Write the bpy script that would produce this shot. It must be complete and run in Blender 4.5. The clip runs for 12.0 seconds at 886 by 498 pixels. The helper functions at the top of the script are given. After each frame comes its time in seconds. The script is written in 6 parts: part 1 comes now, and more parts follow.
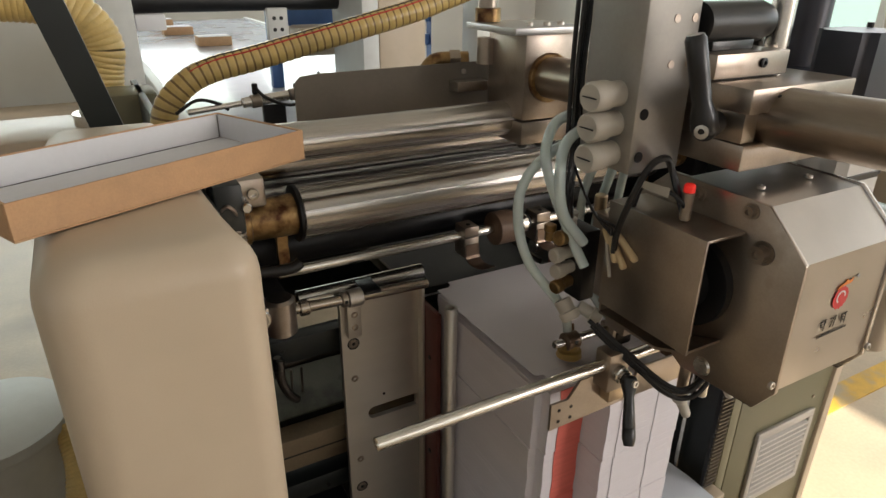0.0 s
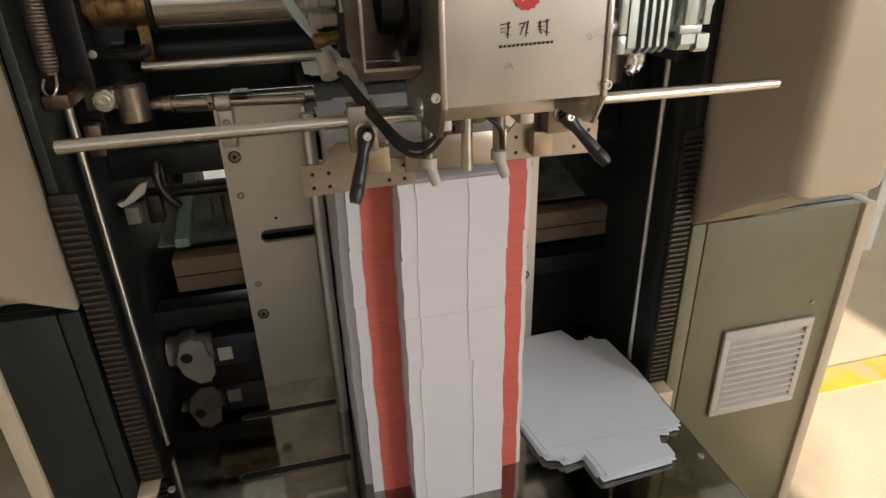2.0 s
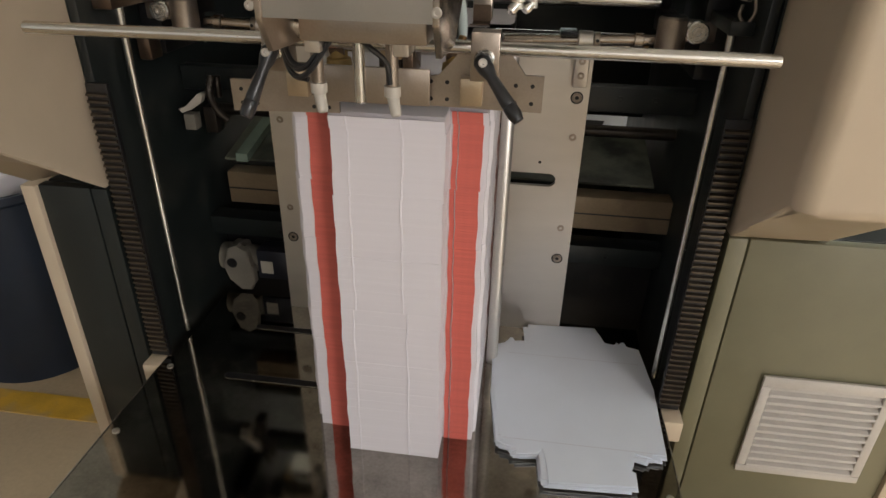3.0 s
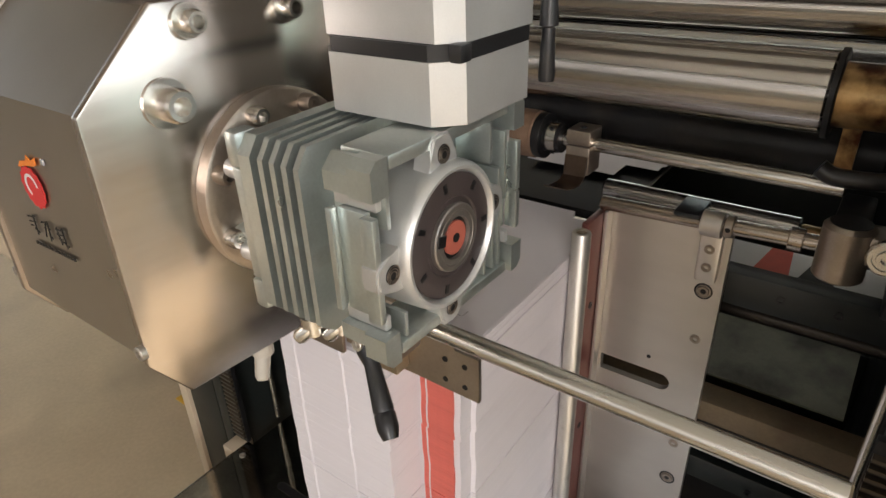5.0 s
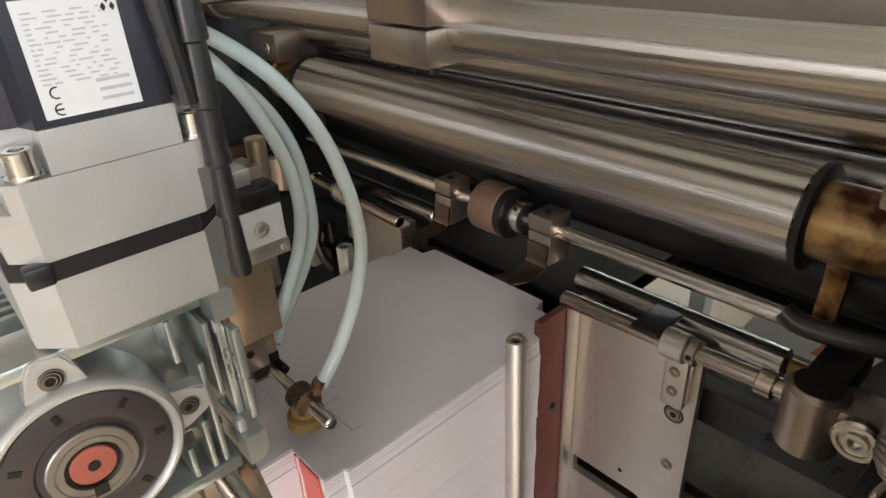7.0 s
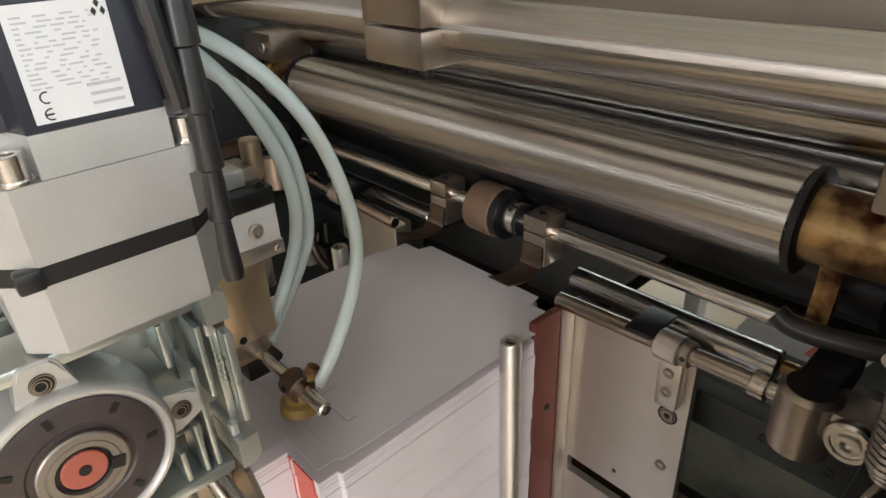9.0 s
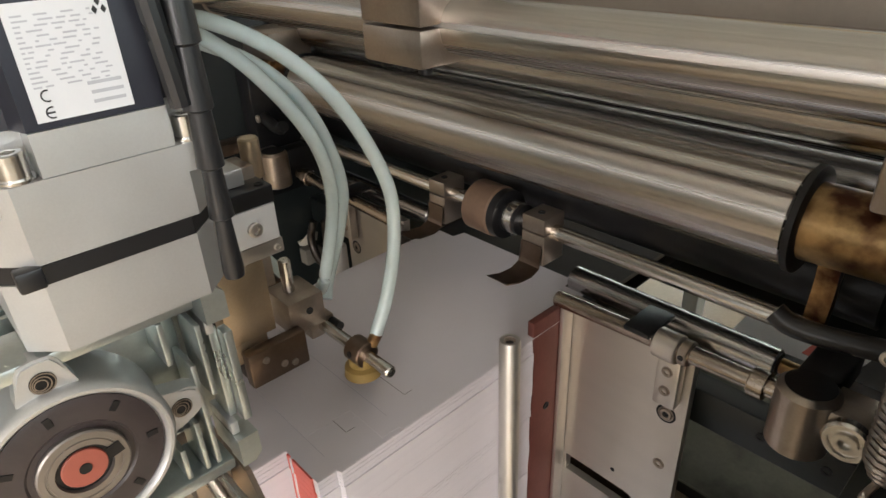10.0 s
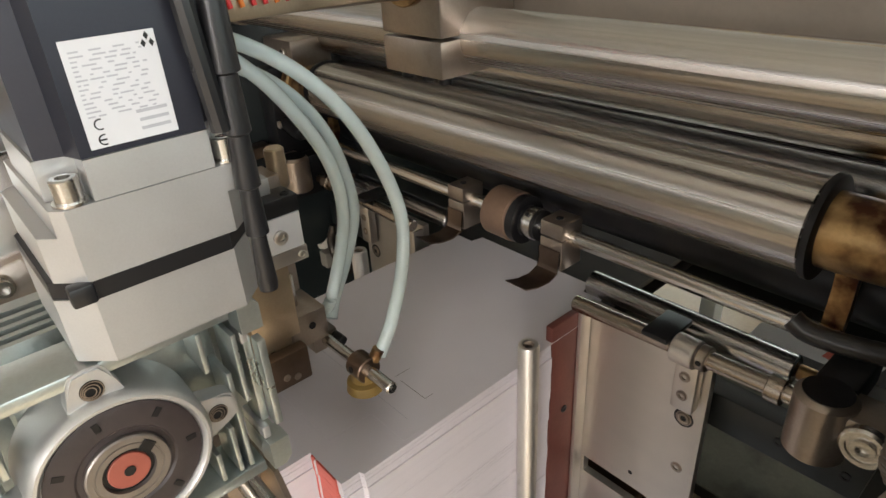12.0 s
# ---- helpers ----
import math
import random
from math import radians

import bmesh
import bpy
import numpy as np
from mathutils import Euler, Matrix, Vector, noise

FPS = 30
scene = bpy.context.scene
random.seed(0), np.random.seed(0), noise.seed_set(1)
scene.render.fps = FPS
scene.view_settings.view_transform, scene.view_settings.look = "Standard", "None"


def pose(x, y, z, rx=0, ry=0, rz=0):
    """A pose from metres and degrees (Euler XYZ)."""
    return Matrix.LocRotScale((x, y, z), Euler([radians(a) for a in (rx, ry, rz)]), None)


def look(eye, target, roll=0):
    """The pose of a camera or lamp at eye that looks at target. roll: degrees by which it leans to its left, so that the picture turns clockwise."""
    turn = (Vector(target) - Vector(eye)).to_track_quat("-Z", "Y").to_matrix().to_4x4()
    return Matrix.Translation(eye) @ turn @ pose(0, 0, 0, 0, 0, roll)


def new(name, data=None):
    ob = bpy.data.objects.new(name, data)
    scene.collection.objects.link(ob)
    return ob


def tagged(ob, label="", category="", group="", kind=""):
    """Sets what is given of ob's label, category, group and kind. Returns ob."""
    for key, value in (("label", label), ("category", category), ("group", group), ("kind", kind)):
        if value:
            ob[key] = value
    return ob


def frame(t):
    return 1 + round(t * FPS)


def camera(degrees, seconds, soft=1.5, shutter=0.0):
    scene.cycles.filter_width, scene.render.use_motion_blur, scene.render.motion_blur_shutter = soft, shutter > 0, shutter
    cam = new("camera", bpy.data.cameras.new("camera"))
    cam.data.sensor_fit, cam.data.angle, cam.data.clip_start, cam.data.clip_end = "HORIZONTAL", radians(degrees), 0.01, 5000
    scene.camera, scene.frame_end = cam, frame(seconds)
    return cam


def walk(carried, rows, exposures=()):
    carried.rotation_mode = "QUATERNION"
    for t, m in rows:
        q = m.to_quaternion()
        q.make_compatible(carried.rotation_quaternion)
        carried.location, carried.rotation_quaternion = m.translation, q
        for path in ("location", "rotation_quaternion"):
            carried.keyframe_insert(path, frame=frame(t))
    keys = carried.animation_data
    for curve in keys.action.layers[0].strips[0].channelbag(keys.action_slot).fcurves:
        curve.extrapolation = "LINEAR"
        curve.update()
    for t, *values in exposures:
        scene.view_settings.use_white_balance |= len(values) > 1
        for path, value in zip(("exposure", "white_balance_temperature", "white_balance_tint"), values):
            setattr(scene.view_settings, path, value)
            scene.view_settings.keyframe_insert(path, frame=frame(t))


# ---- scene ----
cam = camera(70.3, 12.0)

PATH = [
    (0, (-0.563, -0.845, 1.519), (0.321, 0.753, 0.702), 0.5),
    (0.5, (-0.48, -0.904, 1.514), (0.369, 0.711, 0.696), -0.3),
    (1, (-0.401, -1.004, 1.487), (0.32, 0.67, 0.664), -1.3),
    (1.5, (-0.299, -1.037, 1.39), (0.284, 0.669, 0.525), -2.4),
    (2, (-0.163, -1.065, 1.278), (0.251, 0.672, 0.377), -1.6),
    (2.5, (-0.034, -1.088, 1.207), (0.161, 0.667, 0.269), -0.4),
    (3, (0.18, -1.072, 1.228), (-0.045, 0.671, 0.272), 1.2),
    (4.8, (0.381, -0.727, 1.354), (-0.634, 0.71, 0.403), -1.6),
    (5, (0.395, -0.684, 1.355), (-0.664, 0.725, 0.41), -2.1),
    (5.5, (0.433, -0.595, 1.382), (-0.698, 0.758, 0.438), -1.6),
    (6, (0.473, -0.53, 1.404), (-0.804, 0.692, 0.468), -2.8),
    (6.5, (0.47, -0.496, 1.403), (-0.854, 0.675, 0.467), -3.3),
    (7, (0.472, -0.481, 1.405), (-0.853, 0.685, 0.463), -3.0),
    (9, (0.472, -0.479, 1.407), (-0.843, 0.694, 0.461), -2.7),
    (9.5, (0.472, -0.48, 1.406), (-0.841, 0.695, 0.46), -2.7),
    (10, (0.472, -0.48, 1.407), (-0.838, 0.696, 0.459), -2.6),
    (10.5, (0.473, -0.482, 1.409), (-0.84, 0.687, 0.456), -2.6),
    (11, (0.474, -0.482, 1.409), (-0.849, 0.677, 0.457), -2.8),
    (11.5, (0.474, -0.484, 1.408), (-0.851, 0.676, 0.46), -3.0),
    (12, (0.475, -0.487, 1.418), (-0.869, 0.651, 0.471), -3.4),
]
EXPOSURES = [(0.0, 1.25, 6500, 12), (1.5, 1.20, 6500, 11), (3.0, 1.19, 6400, 12), (5.0, 1.51, 6400, 13), (6.0, 1.77, 6250, 13), (12.0, 1.78, 6300, 12)]
walk(cam, [(t, look(e, g, r)) for t, e, g, r in PATH], EXPOSURES)

# ---- world and light ----
world = bpy.data.worlds.new("hall_sky")
scene.world = world
world.use_nodes = True
_n = world.node_tree.nodes
_sky = _n.new("ShaderNodeTexSky")
_sky.sky_type = "NISHITA"
_sky.sun_disc = False
_sky.sun_elevation = radians(27.6)
_sky.sun_rotation = radians(180)
world.node_tree.links.new(_sky.outputs[0], _n["Background"].inputs[0])
_n["Background"].inputs[1].default_value = 0.06


def lamp(name, kind, m, energy, colour, **settings):
    data = bpy.data.lights.new(name, kind)
    data.energy, data.color = energy, colour
    if kind == "AREA":
        data.shape, data.size, data.size_y = "RECTANGLE", settings["sx"], settings["sy"]
    else:
        data.angle = settings["angle"]
    ob = new(name, data)
    ob.matrix_world = m
    return ob


lamp("sun", "SUN", look((0.25, -5.7, 2.98), (0, 0, 0)), 5.0, (1.0, 0.95, 0.86), angle=radians(0.6))
# east and north window daylight; the south and west lamps are added fill
lamp("window_light", "AREA", look((5.9, 0.0, 2.75), (0, 0.0, 2.4)), 36, (0.97, 0.96, 1.0), sx=8.0, sy=2.0)
lamp("window_light", "AREA", look((0.0, 7.9, 2.3), (0, 0, 2.0)), 48, (0.97, 0.97, 1.0), sx=8.0, sy=2.2)
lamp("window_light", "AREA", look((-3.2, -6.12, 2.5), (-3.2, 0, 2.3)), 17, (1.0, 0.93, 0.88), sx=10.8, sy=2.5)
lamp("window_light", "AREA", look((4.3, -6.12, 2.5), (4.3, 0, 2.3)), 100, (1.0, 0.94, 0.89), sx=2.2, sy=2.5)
lamp("window_light", "AREA", look((-8.9, -1.0, 2.5), (0, -1.0, 2.3)), 9, (1.0, 0.90, 0.80), sx=6.0, sy=2.4)


# ---- materials ----
def material(name, colour, rough=0.5, metal=0.0, vary=0.12, scale=18.0, bump=0.05, bump_scale=220.0, streak=None, coat=0.0, random=0.0, stain=None, stain_scale=4.0, stain_at=0.62, trans=0.0, sss=0.0):
    m = bpy.data.materials.new(name)
    m.use_nodes = True
    nt = m.node_tree
    b = nt.nodes["Principled BSDF"]
    b.inputs["Roughness"].default_value = rough
    b.inputs["Metallic"].default_value = metal
    b.inputs["Coat Weight"].default_value = coat
    b.inputs["Transmission Weight"].default_value = trans
    b.inputs["Subsurface Weight"].default_value = sss
    link = nt.links.new
    co = nt.nodes.new("ShaderNodeTexCoord")
    mp = nt.nodes.new("ShaderNodeMapping")
    link(co.outputs["Object"], mp.inputs[0])
    if streak:
        mp.inputs["Scale"].default_value = streak
    big = nt.nodes.new("ShaderNodeTexNoise")
    big.inputs["Scale"].default_value = scale
    big.inputs["Detail"].default_value = 5
    link(mp.outputs[0], big.inputs["Vector"])
    fine = nt.nodes.new("ShaderNodeTexNoise")
    fine.inputs["Scale"].default_value = bump_scale
    fine.inputs["Detail"].default_value = 3
    link(mp.outputs[0], fine.inputs["Vector"])
    both = nt.nodes.new("ShaderNodeMath")
    both.operation = "MULTIPLY_ADD"
    link(fine.outputs["Fac"], both.inputs[0])
    both.inputs[1].default_value = 0.4
    link(big.outputs["Fac"], both.inputs[2])
    ramp = nt.nodes.new("ShaderNodeMapRange")
    ramp.inputs["From Min"].default_value, ramp.inputs["From Max"].default_value = 0.45, 0.95
    ramp.inputs["To Min"].default_value, ramp.inputs["To Max"].default_value = 1 - vary, 1 + vary
    link(both.outputs[0], ramp.inputs[0])
    last = ramp.outputs[0]
    if random:
        info = nt.nodes.new("ShaderNodeObjectInfo")
        r2 = nt.nodes.new("ShaderNodeMapRange")
        r2.inputs["To Min"].default_value, r2.inputs["To Max"].default_value = 1 - random, 1 + random
        link(info.outputs["Random"], r2.inputs[0])
        mul = nt.nodes.new("ShaderNodeMath")
        mul.operation = "MULTIPLY"
        link(last, mul.inputs[0])
        link(r2.outputs[0], mul.inputs[1])
        last = mul.outputs[0]
    mix = nt.nodes.new("ShaderNodeVectorMath")
    mix.operation = "SCALE"
    mix.inputs[0].default_value = colour
    link(last, mix.inputs["Scale"])
    out = mix.outputs[0]
    if stain:
        sn = nt.nodes.new("ShaderNodeTexNoise")
        sn.inputs["Scale"].default_value = stain_scale
        sn.inputs["Detail"].default_value = 6
        link(co.outputs["Object"], sn.inputs["Vector"])
        sr = nt.nodes.new("ShaderNodeMapRange")
        sr.inputs["From Min"].default_value, sr.inputs["From Max"].default_value = stain_at - 0.08, stain_at + 0.1
        link(sn.outputs["Fac"], sr.inputs[0])
        sm = nt.nodes.new("ShaderNodeMix")
        sm.data_type = "RGBA"
        link(sr.outputs[0], sm.inputs[0])
        link(out, sm.inputs[6])
        sm.inputs[7].default_value = (*stain, 1)
        out = sm.outputs[2]
    link(out, b.inputs["Base Color"])
    rr = nt.nodes.new("ShaderNodeMapRange")
    rr.inputs["To Min"].default_value, rr.inputs["To Max"].default_value = rough * 0.75, min(1, rough * 1.3)
    link(big.outputs["Fac"], rr.inputs[0])
    link(rr.outputs[0], b.inputs["Roughness"])
    bp = nt.nodes.new("ShaderNodeBump")
    bp.inputs["Strength"].default_value = bump
    bp.inputs["Distance"].default_value = 0.002
    link(fine.outputs["Fac"], bp.inputs["Height"])
    link(bp.outputs[0], b.inputs["Normal"])
    return m


def glow(name, colour, strength):
    m = bpy.data.materials.new(name)
    m.use_nodes = True
    b = m.node_tree.nodes["Principled BSDF"]
    b.inputs["Base Color"].default_value = (*colour, 1)
    b.inputs["Emission Color"].default_value = (*colour, 1)
    b.inputs["Emission Strength"].default_value = strength
    return m


CREAM = material("cream_powder_coat", (0.51, 0.42, 0.31), 0.38, vary=0.04, bump=0.06, bump_scale=900)
GREEN = material("grey_green_paint", (0.148, 0.137, 0.080), 0.42, vary=0.07, bump=0.06, bump_scale=700)
DARKGREEN = material("dark_paint_and_shade", (0.009, 0.0125, 0.012), 0.4, vary=0.15, bump=0.06, bump_scale=500, stain=(0.035, 0.035, 0.03), stain_scale=9, stain_at=0.68)
BLACK = material("black_oxide_steel", (0.012, 0.012, 0.013), 0.4, metal=0.3, vary=0.25, bump=0.06, stain=(0.035, 0.03, 0.026), stain_scale=14, stain_at=0.66)
PLASTIC = material("black_plastic", (0.013, 0.013, 0.014), 0.30, vary=0.2, bump=0.03, bump_scale=900)
CHROME = material("ground_chrome_roller", (0.53, 0.50, 0.465), 0.26, metal=1.0, vary=0.22, scale=5, streak=(0.0005, 14, 14), bump=0.0, bump_scale=30)


def ground_round(m, amount):
    """Grinding marks run round the roller, so its gloss spreads along the axis."""
    nt = m.node_tree
    b = nt.nodes["Principled BSDF"]
    tan = nt.nodes.new("ShaderNodeTangent")
    tan.direction_type, tan.axis = "RADIAL", "X"
    b.inputs["Anisotropic"].default_value = amount
    b.inputs["Anisotropic Rotation"].default_value = 0.25
    nt.links.new(tan.outputs[0], b.inputs["Tangent"])


ground_round(CHROME, 0.96)
SHAFT = material("bright_steel_shaft", (0.66, 0.64, 0.6), 0.24, metal=1.0, vary=0.12, scale=12, streak=(1, 10, 10), bump=0.03, bump_scale=80)
STEEL = material("brushed_steel_plate", (0.59, 0.55, 0.50), 0.36, metal=0.9, vary=0.05, scale=7, streak=(1, 1, 5), bump=0.02, bump_scale=400)
SATIN = material("satin_stainless_cover", (0.45, 0.415, 0.375), 0.29, metal=1.0, vary=0.08, scale=16, bump=0.02, bump_scale=1500)
NICKEL = material("nickel_plated_block", (0.37, 0.315, 0.265), 0.32, metal=0.9, vary=0.14, scale=22, bump=0.06, bump_scale=400, stain=(0.25, 0.2, 0.16), stain_scale=18, stain_at=0.68)
BRASSY = material("oily_bronze_bush", (0.36, 0.23, 0.10), 0.34, metal=0.8, vary=0.35, scale=30, bump=0.1, stain=(0.07, 0.025, 0.012), stain_scale=32, stain_at=0.54)
ALU = material("anodised_aluminium", (0.57, 0.57, 0.56), 0.36, metal=0.65, vary=0.07, scale=25, bump=0.012, bump_scale=1200)
CAST = material("painted_cast_aluminium", (0.50, 0.545, 0.525), 0.30, metal=0.82, vary=0.12, scale=30, bump=0.05, bump_scale=600, stain=(0.36, 0.36, 0.33), stain_scale=30, stain_at=0.7)
ROD = material("bright_rod_steel", (0.66, 0.63, 0.58), 0.26, metal=1.0, vary=0.10, scale=12, streak=(1, 10, 10), bump=0.03, bump_scale=100)
PAPER = material("white_greyboard", (0.66, 0.63, 0.665), 0.7, vary=0.03, scale=12, bump=0.05, bump_scale=900, random=0.012)
RED = material("red_printed_board", (0.60, 0.13, 0.10), 0.55, vary=0.10, scale=30, bump=0.05, random=0.05)
FITTING = material("off_white_push_fitting", (0.47, 0.435, 0.375), 0.42, vary=0.06, bump=0.04)
TAGTUBE = material("cream_marker_sleeve", (0.56, 0.43, 0.25), 0.5, vary=0.08, bump=0.04)
HOSE = material("milky_pneumatic_tube", (0.77, 0.89, 0.885), 0.22, vary=0.04, bump=0.02, sss=0.0, trans=0.28)
KRAFT = material("brown_carton_board", (0.50, 0.30, 0.16), 0.75, vary=0.12, scale=40, bump=0.15, bump_scale=500)
WHITEBOARD = material("white_lined_board", (0.72, 0.72, 0.74), 0.7, vary=0.04, bump=0.05)
FLOORM = material("worn_hall_floor", (0.50, 0.395, 0.265), 0.4, vary=0.16, scale=3, bump=0.05, bump_scale=80, stain=(0.36, 0.28, 0.19), stain_scale=1.6, stain_at=0.62)
YELLOW = material("yellow_floor_paint", (0.62, 0.37, 0.04), 0.5, vary=0.2, scale=12, stain=(0.4, 0.32, 0.2), stain_scale=7, stain_at=0.6)
WALLM = material("hall_wall_paint", (0.62, 0.61, 0.57), 0.8, vary=0.05, scale=2)
TABLETOP = material("black_platform_steel", (0.30, 0.28, 0.245), 0.07, metal=1.0, vary=0.3, scale=14, bump=0.004, stain=(0.46, 0.43, 0.37), stain_scale=22, stain_at=0.66)
ORANGEHOSE = material("ribbed_amber_hose", (0.60, 0.43, 0.16), 0.3, vary=0.15, scale=30, bump=0.05)
REDMARK = material("red_logo_print", (0.55, 0.03, 0.03), 0.5, vary=0.05)
ORANGEMARK = material("orange_logo_print", (0.75, 0.22, 0.03), 0.5, vary=0.05)
BLACKMARK = material("black_print", (0.012, 0.012, 0.012), 0.5, vary=0.05)
LABELM = material("white_label", (0.66, 0.665, 0.68), 0.5, vary=0.03)
GREYMARK = material("grey_print", (0.43, 0.44, 0.47), 0.6, vary=0.1)
MOTORM = material("dark_motor_body", (0.032, 0.034, 0.046), 0.30, metal=0.3, vary=0.1, bump=0.015, bump_scale=900)
ORANGECAP = material("orange_shaft_cap", (0.36, 0.095, 0.065), 0.45, vary=0.08)
SEAL = material("brown_oil_seal", (0.046, 0.035, 0.034), 0.42, vary=0.2, scale=30, bump=0.05)
LIGHTBLUE = material("light_grey_machine_paint", (0.60, 0.61, 0.58), 0.45, vary=0.05)
# pale tone holds the bright window reflection on the belt
BELT = material("belt_with_glare", (0.42, 0.45, 0.50), 0.16, vary=0.10, scale=4)


# ---- mesh helpers ----
def bm_new():
    return bmesh.new()


def add_box(bm, x0, x1, y0, y1, z0, z1, bevel=0.0, seg=2):
    vs = [bm.verts.new((x, y, z)) for x in (x0, x1) for y in (y0, y1) for z in (z0, z1)]
    fs = [bm.faces.new([vs[i] for i in q]) for q in ((0, 1, 3, 2), (4, 6, 7, 5), (0, 4, 5, 1), (2, 3, 7, 6), (0, 2, 6, 4), (1, 5, 7, 3))]
    if bevel:
        es = {e for f in fs for e in f.edges}
        bmesh.ops.bevel(bm, geom=list(es), offset=bevel, segments=seg, profile=0.5, affect="EDGES")
    return fs


AXES = {"x": (Vector((0, 1, 0)), Vector((0, 0, 1)), Vector((1, 0, 0))), "y": (Vector((1, 0, 0)), Vector((0, 0, 1)), Vector((0, 1, 0))), "z": (Vector((1, 0, 0)), Vector((0, 1, 0)), Vector((0, 0, 1)))}


def add_lathe(bm, origin, axis, profile, seg=32, caps=True):
    """profile: (distance along the axis, radius) pairs. axis: 'x', 'y', 'z' or a vector."""
    if isinstance(axis, str):
        u, v, w = AXES[axis]
    else:
        w = Vector(axis).normalized()
        u = w.orthogonal().normalized()
        v = w.cross(u)
    o = Vector(origin)
    rings = [[bm.verts.new(o + w * d + (u * math.cos(2 * math.pi * i / seg) + v * math.sin(2 * math.pi * i / seg)) * r) for i in range(seg)] for d, r in profile]
    for a, b in zip(rings, rings[1:]):
        for i in range(seg):
            bm.faces.new((a[i], a[(i + 1) % seg], b[(i + 1) % seg], b[i]))
    if caps:
        bm.faces.new(rings[0][::-1])
        bm.faces.new(rings[-1])


def add_rod(bm, a, b, r, seg=20, chamfer=0.0015):
    a, b = Vector(a), Vector(b)
    n = (b - a).length
    c = min(chamfer, r * 0.4)
    add_lathe(bm, a, b - a, [(0, r - c), (c, r), (n - c, r), (n, r - c)], seg)


def add_prism(bm, outline, axis, d0, d1):
    """outline: pairs in the plane of the axis (x: y,z; y: x,z; z: x,y), extruded from d0 to d1."""
    u, v, w = AXES[axis]
    a = [bm.verts.new(u * p + v * q + w * d0) for p, q in outline]
    b = [bm.verts.new(u * p + v * q + w * d1) for p, q in outline]
    n = len(a)
    fs = [bm.faces.new(a[::-1]), bm.faces.new(b)]
    fs += [bm.faces.new((a[i], a[(i + 1) % n], b[(i + 1) % n], b[i])) for i in range(n)]
    return fs


def add_tube(bm, points, r, seg=10, rings=None):
    """A round tube along points, smoothed."""
    pts = smooth_line(points)
    ringset = []
    for i, p in enumerate(pts):
        w = (pts[min(i + 1, len(pts) - 1)] - pts[max(i - 1, 0)]).normalized()
        u = w.cross(Vector((0.13, 0.31, 0.94))).normalized()
        v = w.cross(u)
        k = r if not rings else r * (1 + rings * (i % 2))
        ringset.append([bm.verts.new(p + (u * math.cos(2 * math.pi * j / seg) + v * math.sin(2 * math.pi * j / seg)) * k) for j in range(seg)])
    for a, b in zip(ringset, ringset[1:]):
        for j in range(seg):
            bm.faces.new((a[j], a[(j + 1) % seg], b[(j + 1) % seg], b[j]))
    bm.faces.new(ringset[0][::-1])
    bm.faces.new(ringset[-1])


def smooth_line(points, step=8):
    p = [Vector(q) for q in points]
    p = [p[0] * 2 - p[1]] + p + [p[-1] * 2 - p[-2]]
    out = []
    for i in range(1, len(p) - 2):
        for k in range(step):
            t = k / step
            a, b, c, d = p[i - 1], p[i], p[i + 1], p[i + 2]
            out.append(0.5 * ((2 * b) + (c - a) * t + (2 * a - 5 * b + 4 * c - d) * t * t + (3 * b - a - 3 * c + d) * t ** 3))
    out.append(p[-2])
    return out


def thing(name, at, label, category, group="", kind=""):
    ob = new(name)
    ob.empty_display_size = 0.05
    ob.location = at
    return tagged(ob, label, category, group, kind)


def base_of(ob):
    while ob.parent:
        ob = ob.parent
    return Vector(ob.location)


def finish(bm, name, mat, smooth=35):
    bmesh.ops.recalc_face_normals(bm, faces=bm.faces)
    me = bpy.data.meshes.new(name)
    bm.to_mesh(me)
    bm.free()
    for m in (mat if isinstance(mat, (list, tuple)) else [mat]):
        me.materials.append(m)
    me.shade_smooth()
    me.set_sharp_from_angle(angle=radians(smooth))
    return me


def part(name, bm, mat, parent, label=""):
    me = finish(bm, name, mat)
    me.transform(Matrix.Translation(-base_of(parent)))
    ob = new(name, me)
    ob.parent = parent
    if label:
        ob["label"] = label
    return ob


def solid(name, bm, mat, label="", category="", group="", kind=""):
    return tagged(new(name, finish(bm, name, mat)), label, category, group, kind)


def boxpart(name, parent, mat, x0, x1, y0, y1, z0, z1, bevel=0.0015, label=""):
    bm = bm_new()
    add_box(bm, x0, x1, y0, y1, z0, z1, bevel)
    return part(name, bm, mat, parent, label)


def rodpart(name, parent, mat, a, b, r, seg=24, label=""):
    bm = bm_new()
    add_rod(bm, a, b, r, seg)
    return part(name, bm, mat, parent, label)


def add_capscrew(bm, at, axis, r=0.004, h=0.004):
    """A socket cap screw whose head stands along the axis (a signed axis vector)."""
    w = Vector(axis)
    add_lathe(bm, at, w, [(0, r * 0.98), (h * 0.85, r), (h, r * 0.86), (h, r * 0.5), (h * 0.4, r * 0.46)], 16)


def screwpart(parent, at, axis, r=0.004, h=0.004, mat=None, name="screw"):
    bm = bm_new()
    add_capscrew(bm, at, axis, r, h)
    return part(name, bm, mat or STEEL, parent)


# ---- hall ----
OUTSIDE = glow("mint_daylight_haze", (0.68, 0.84, 0.77), 0.30)


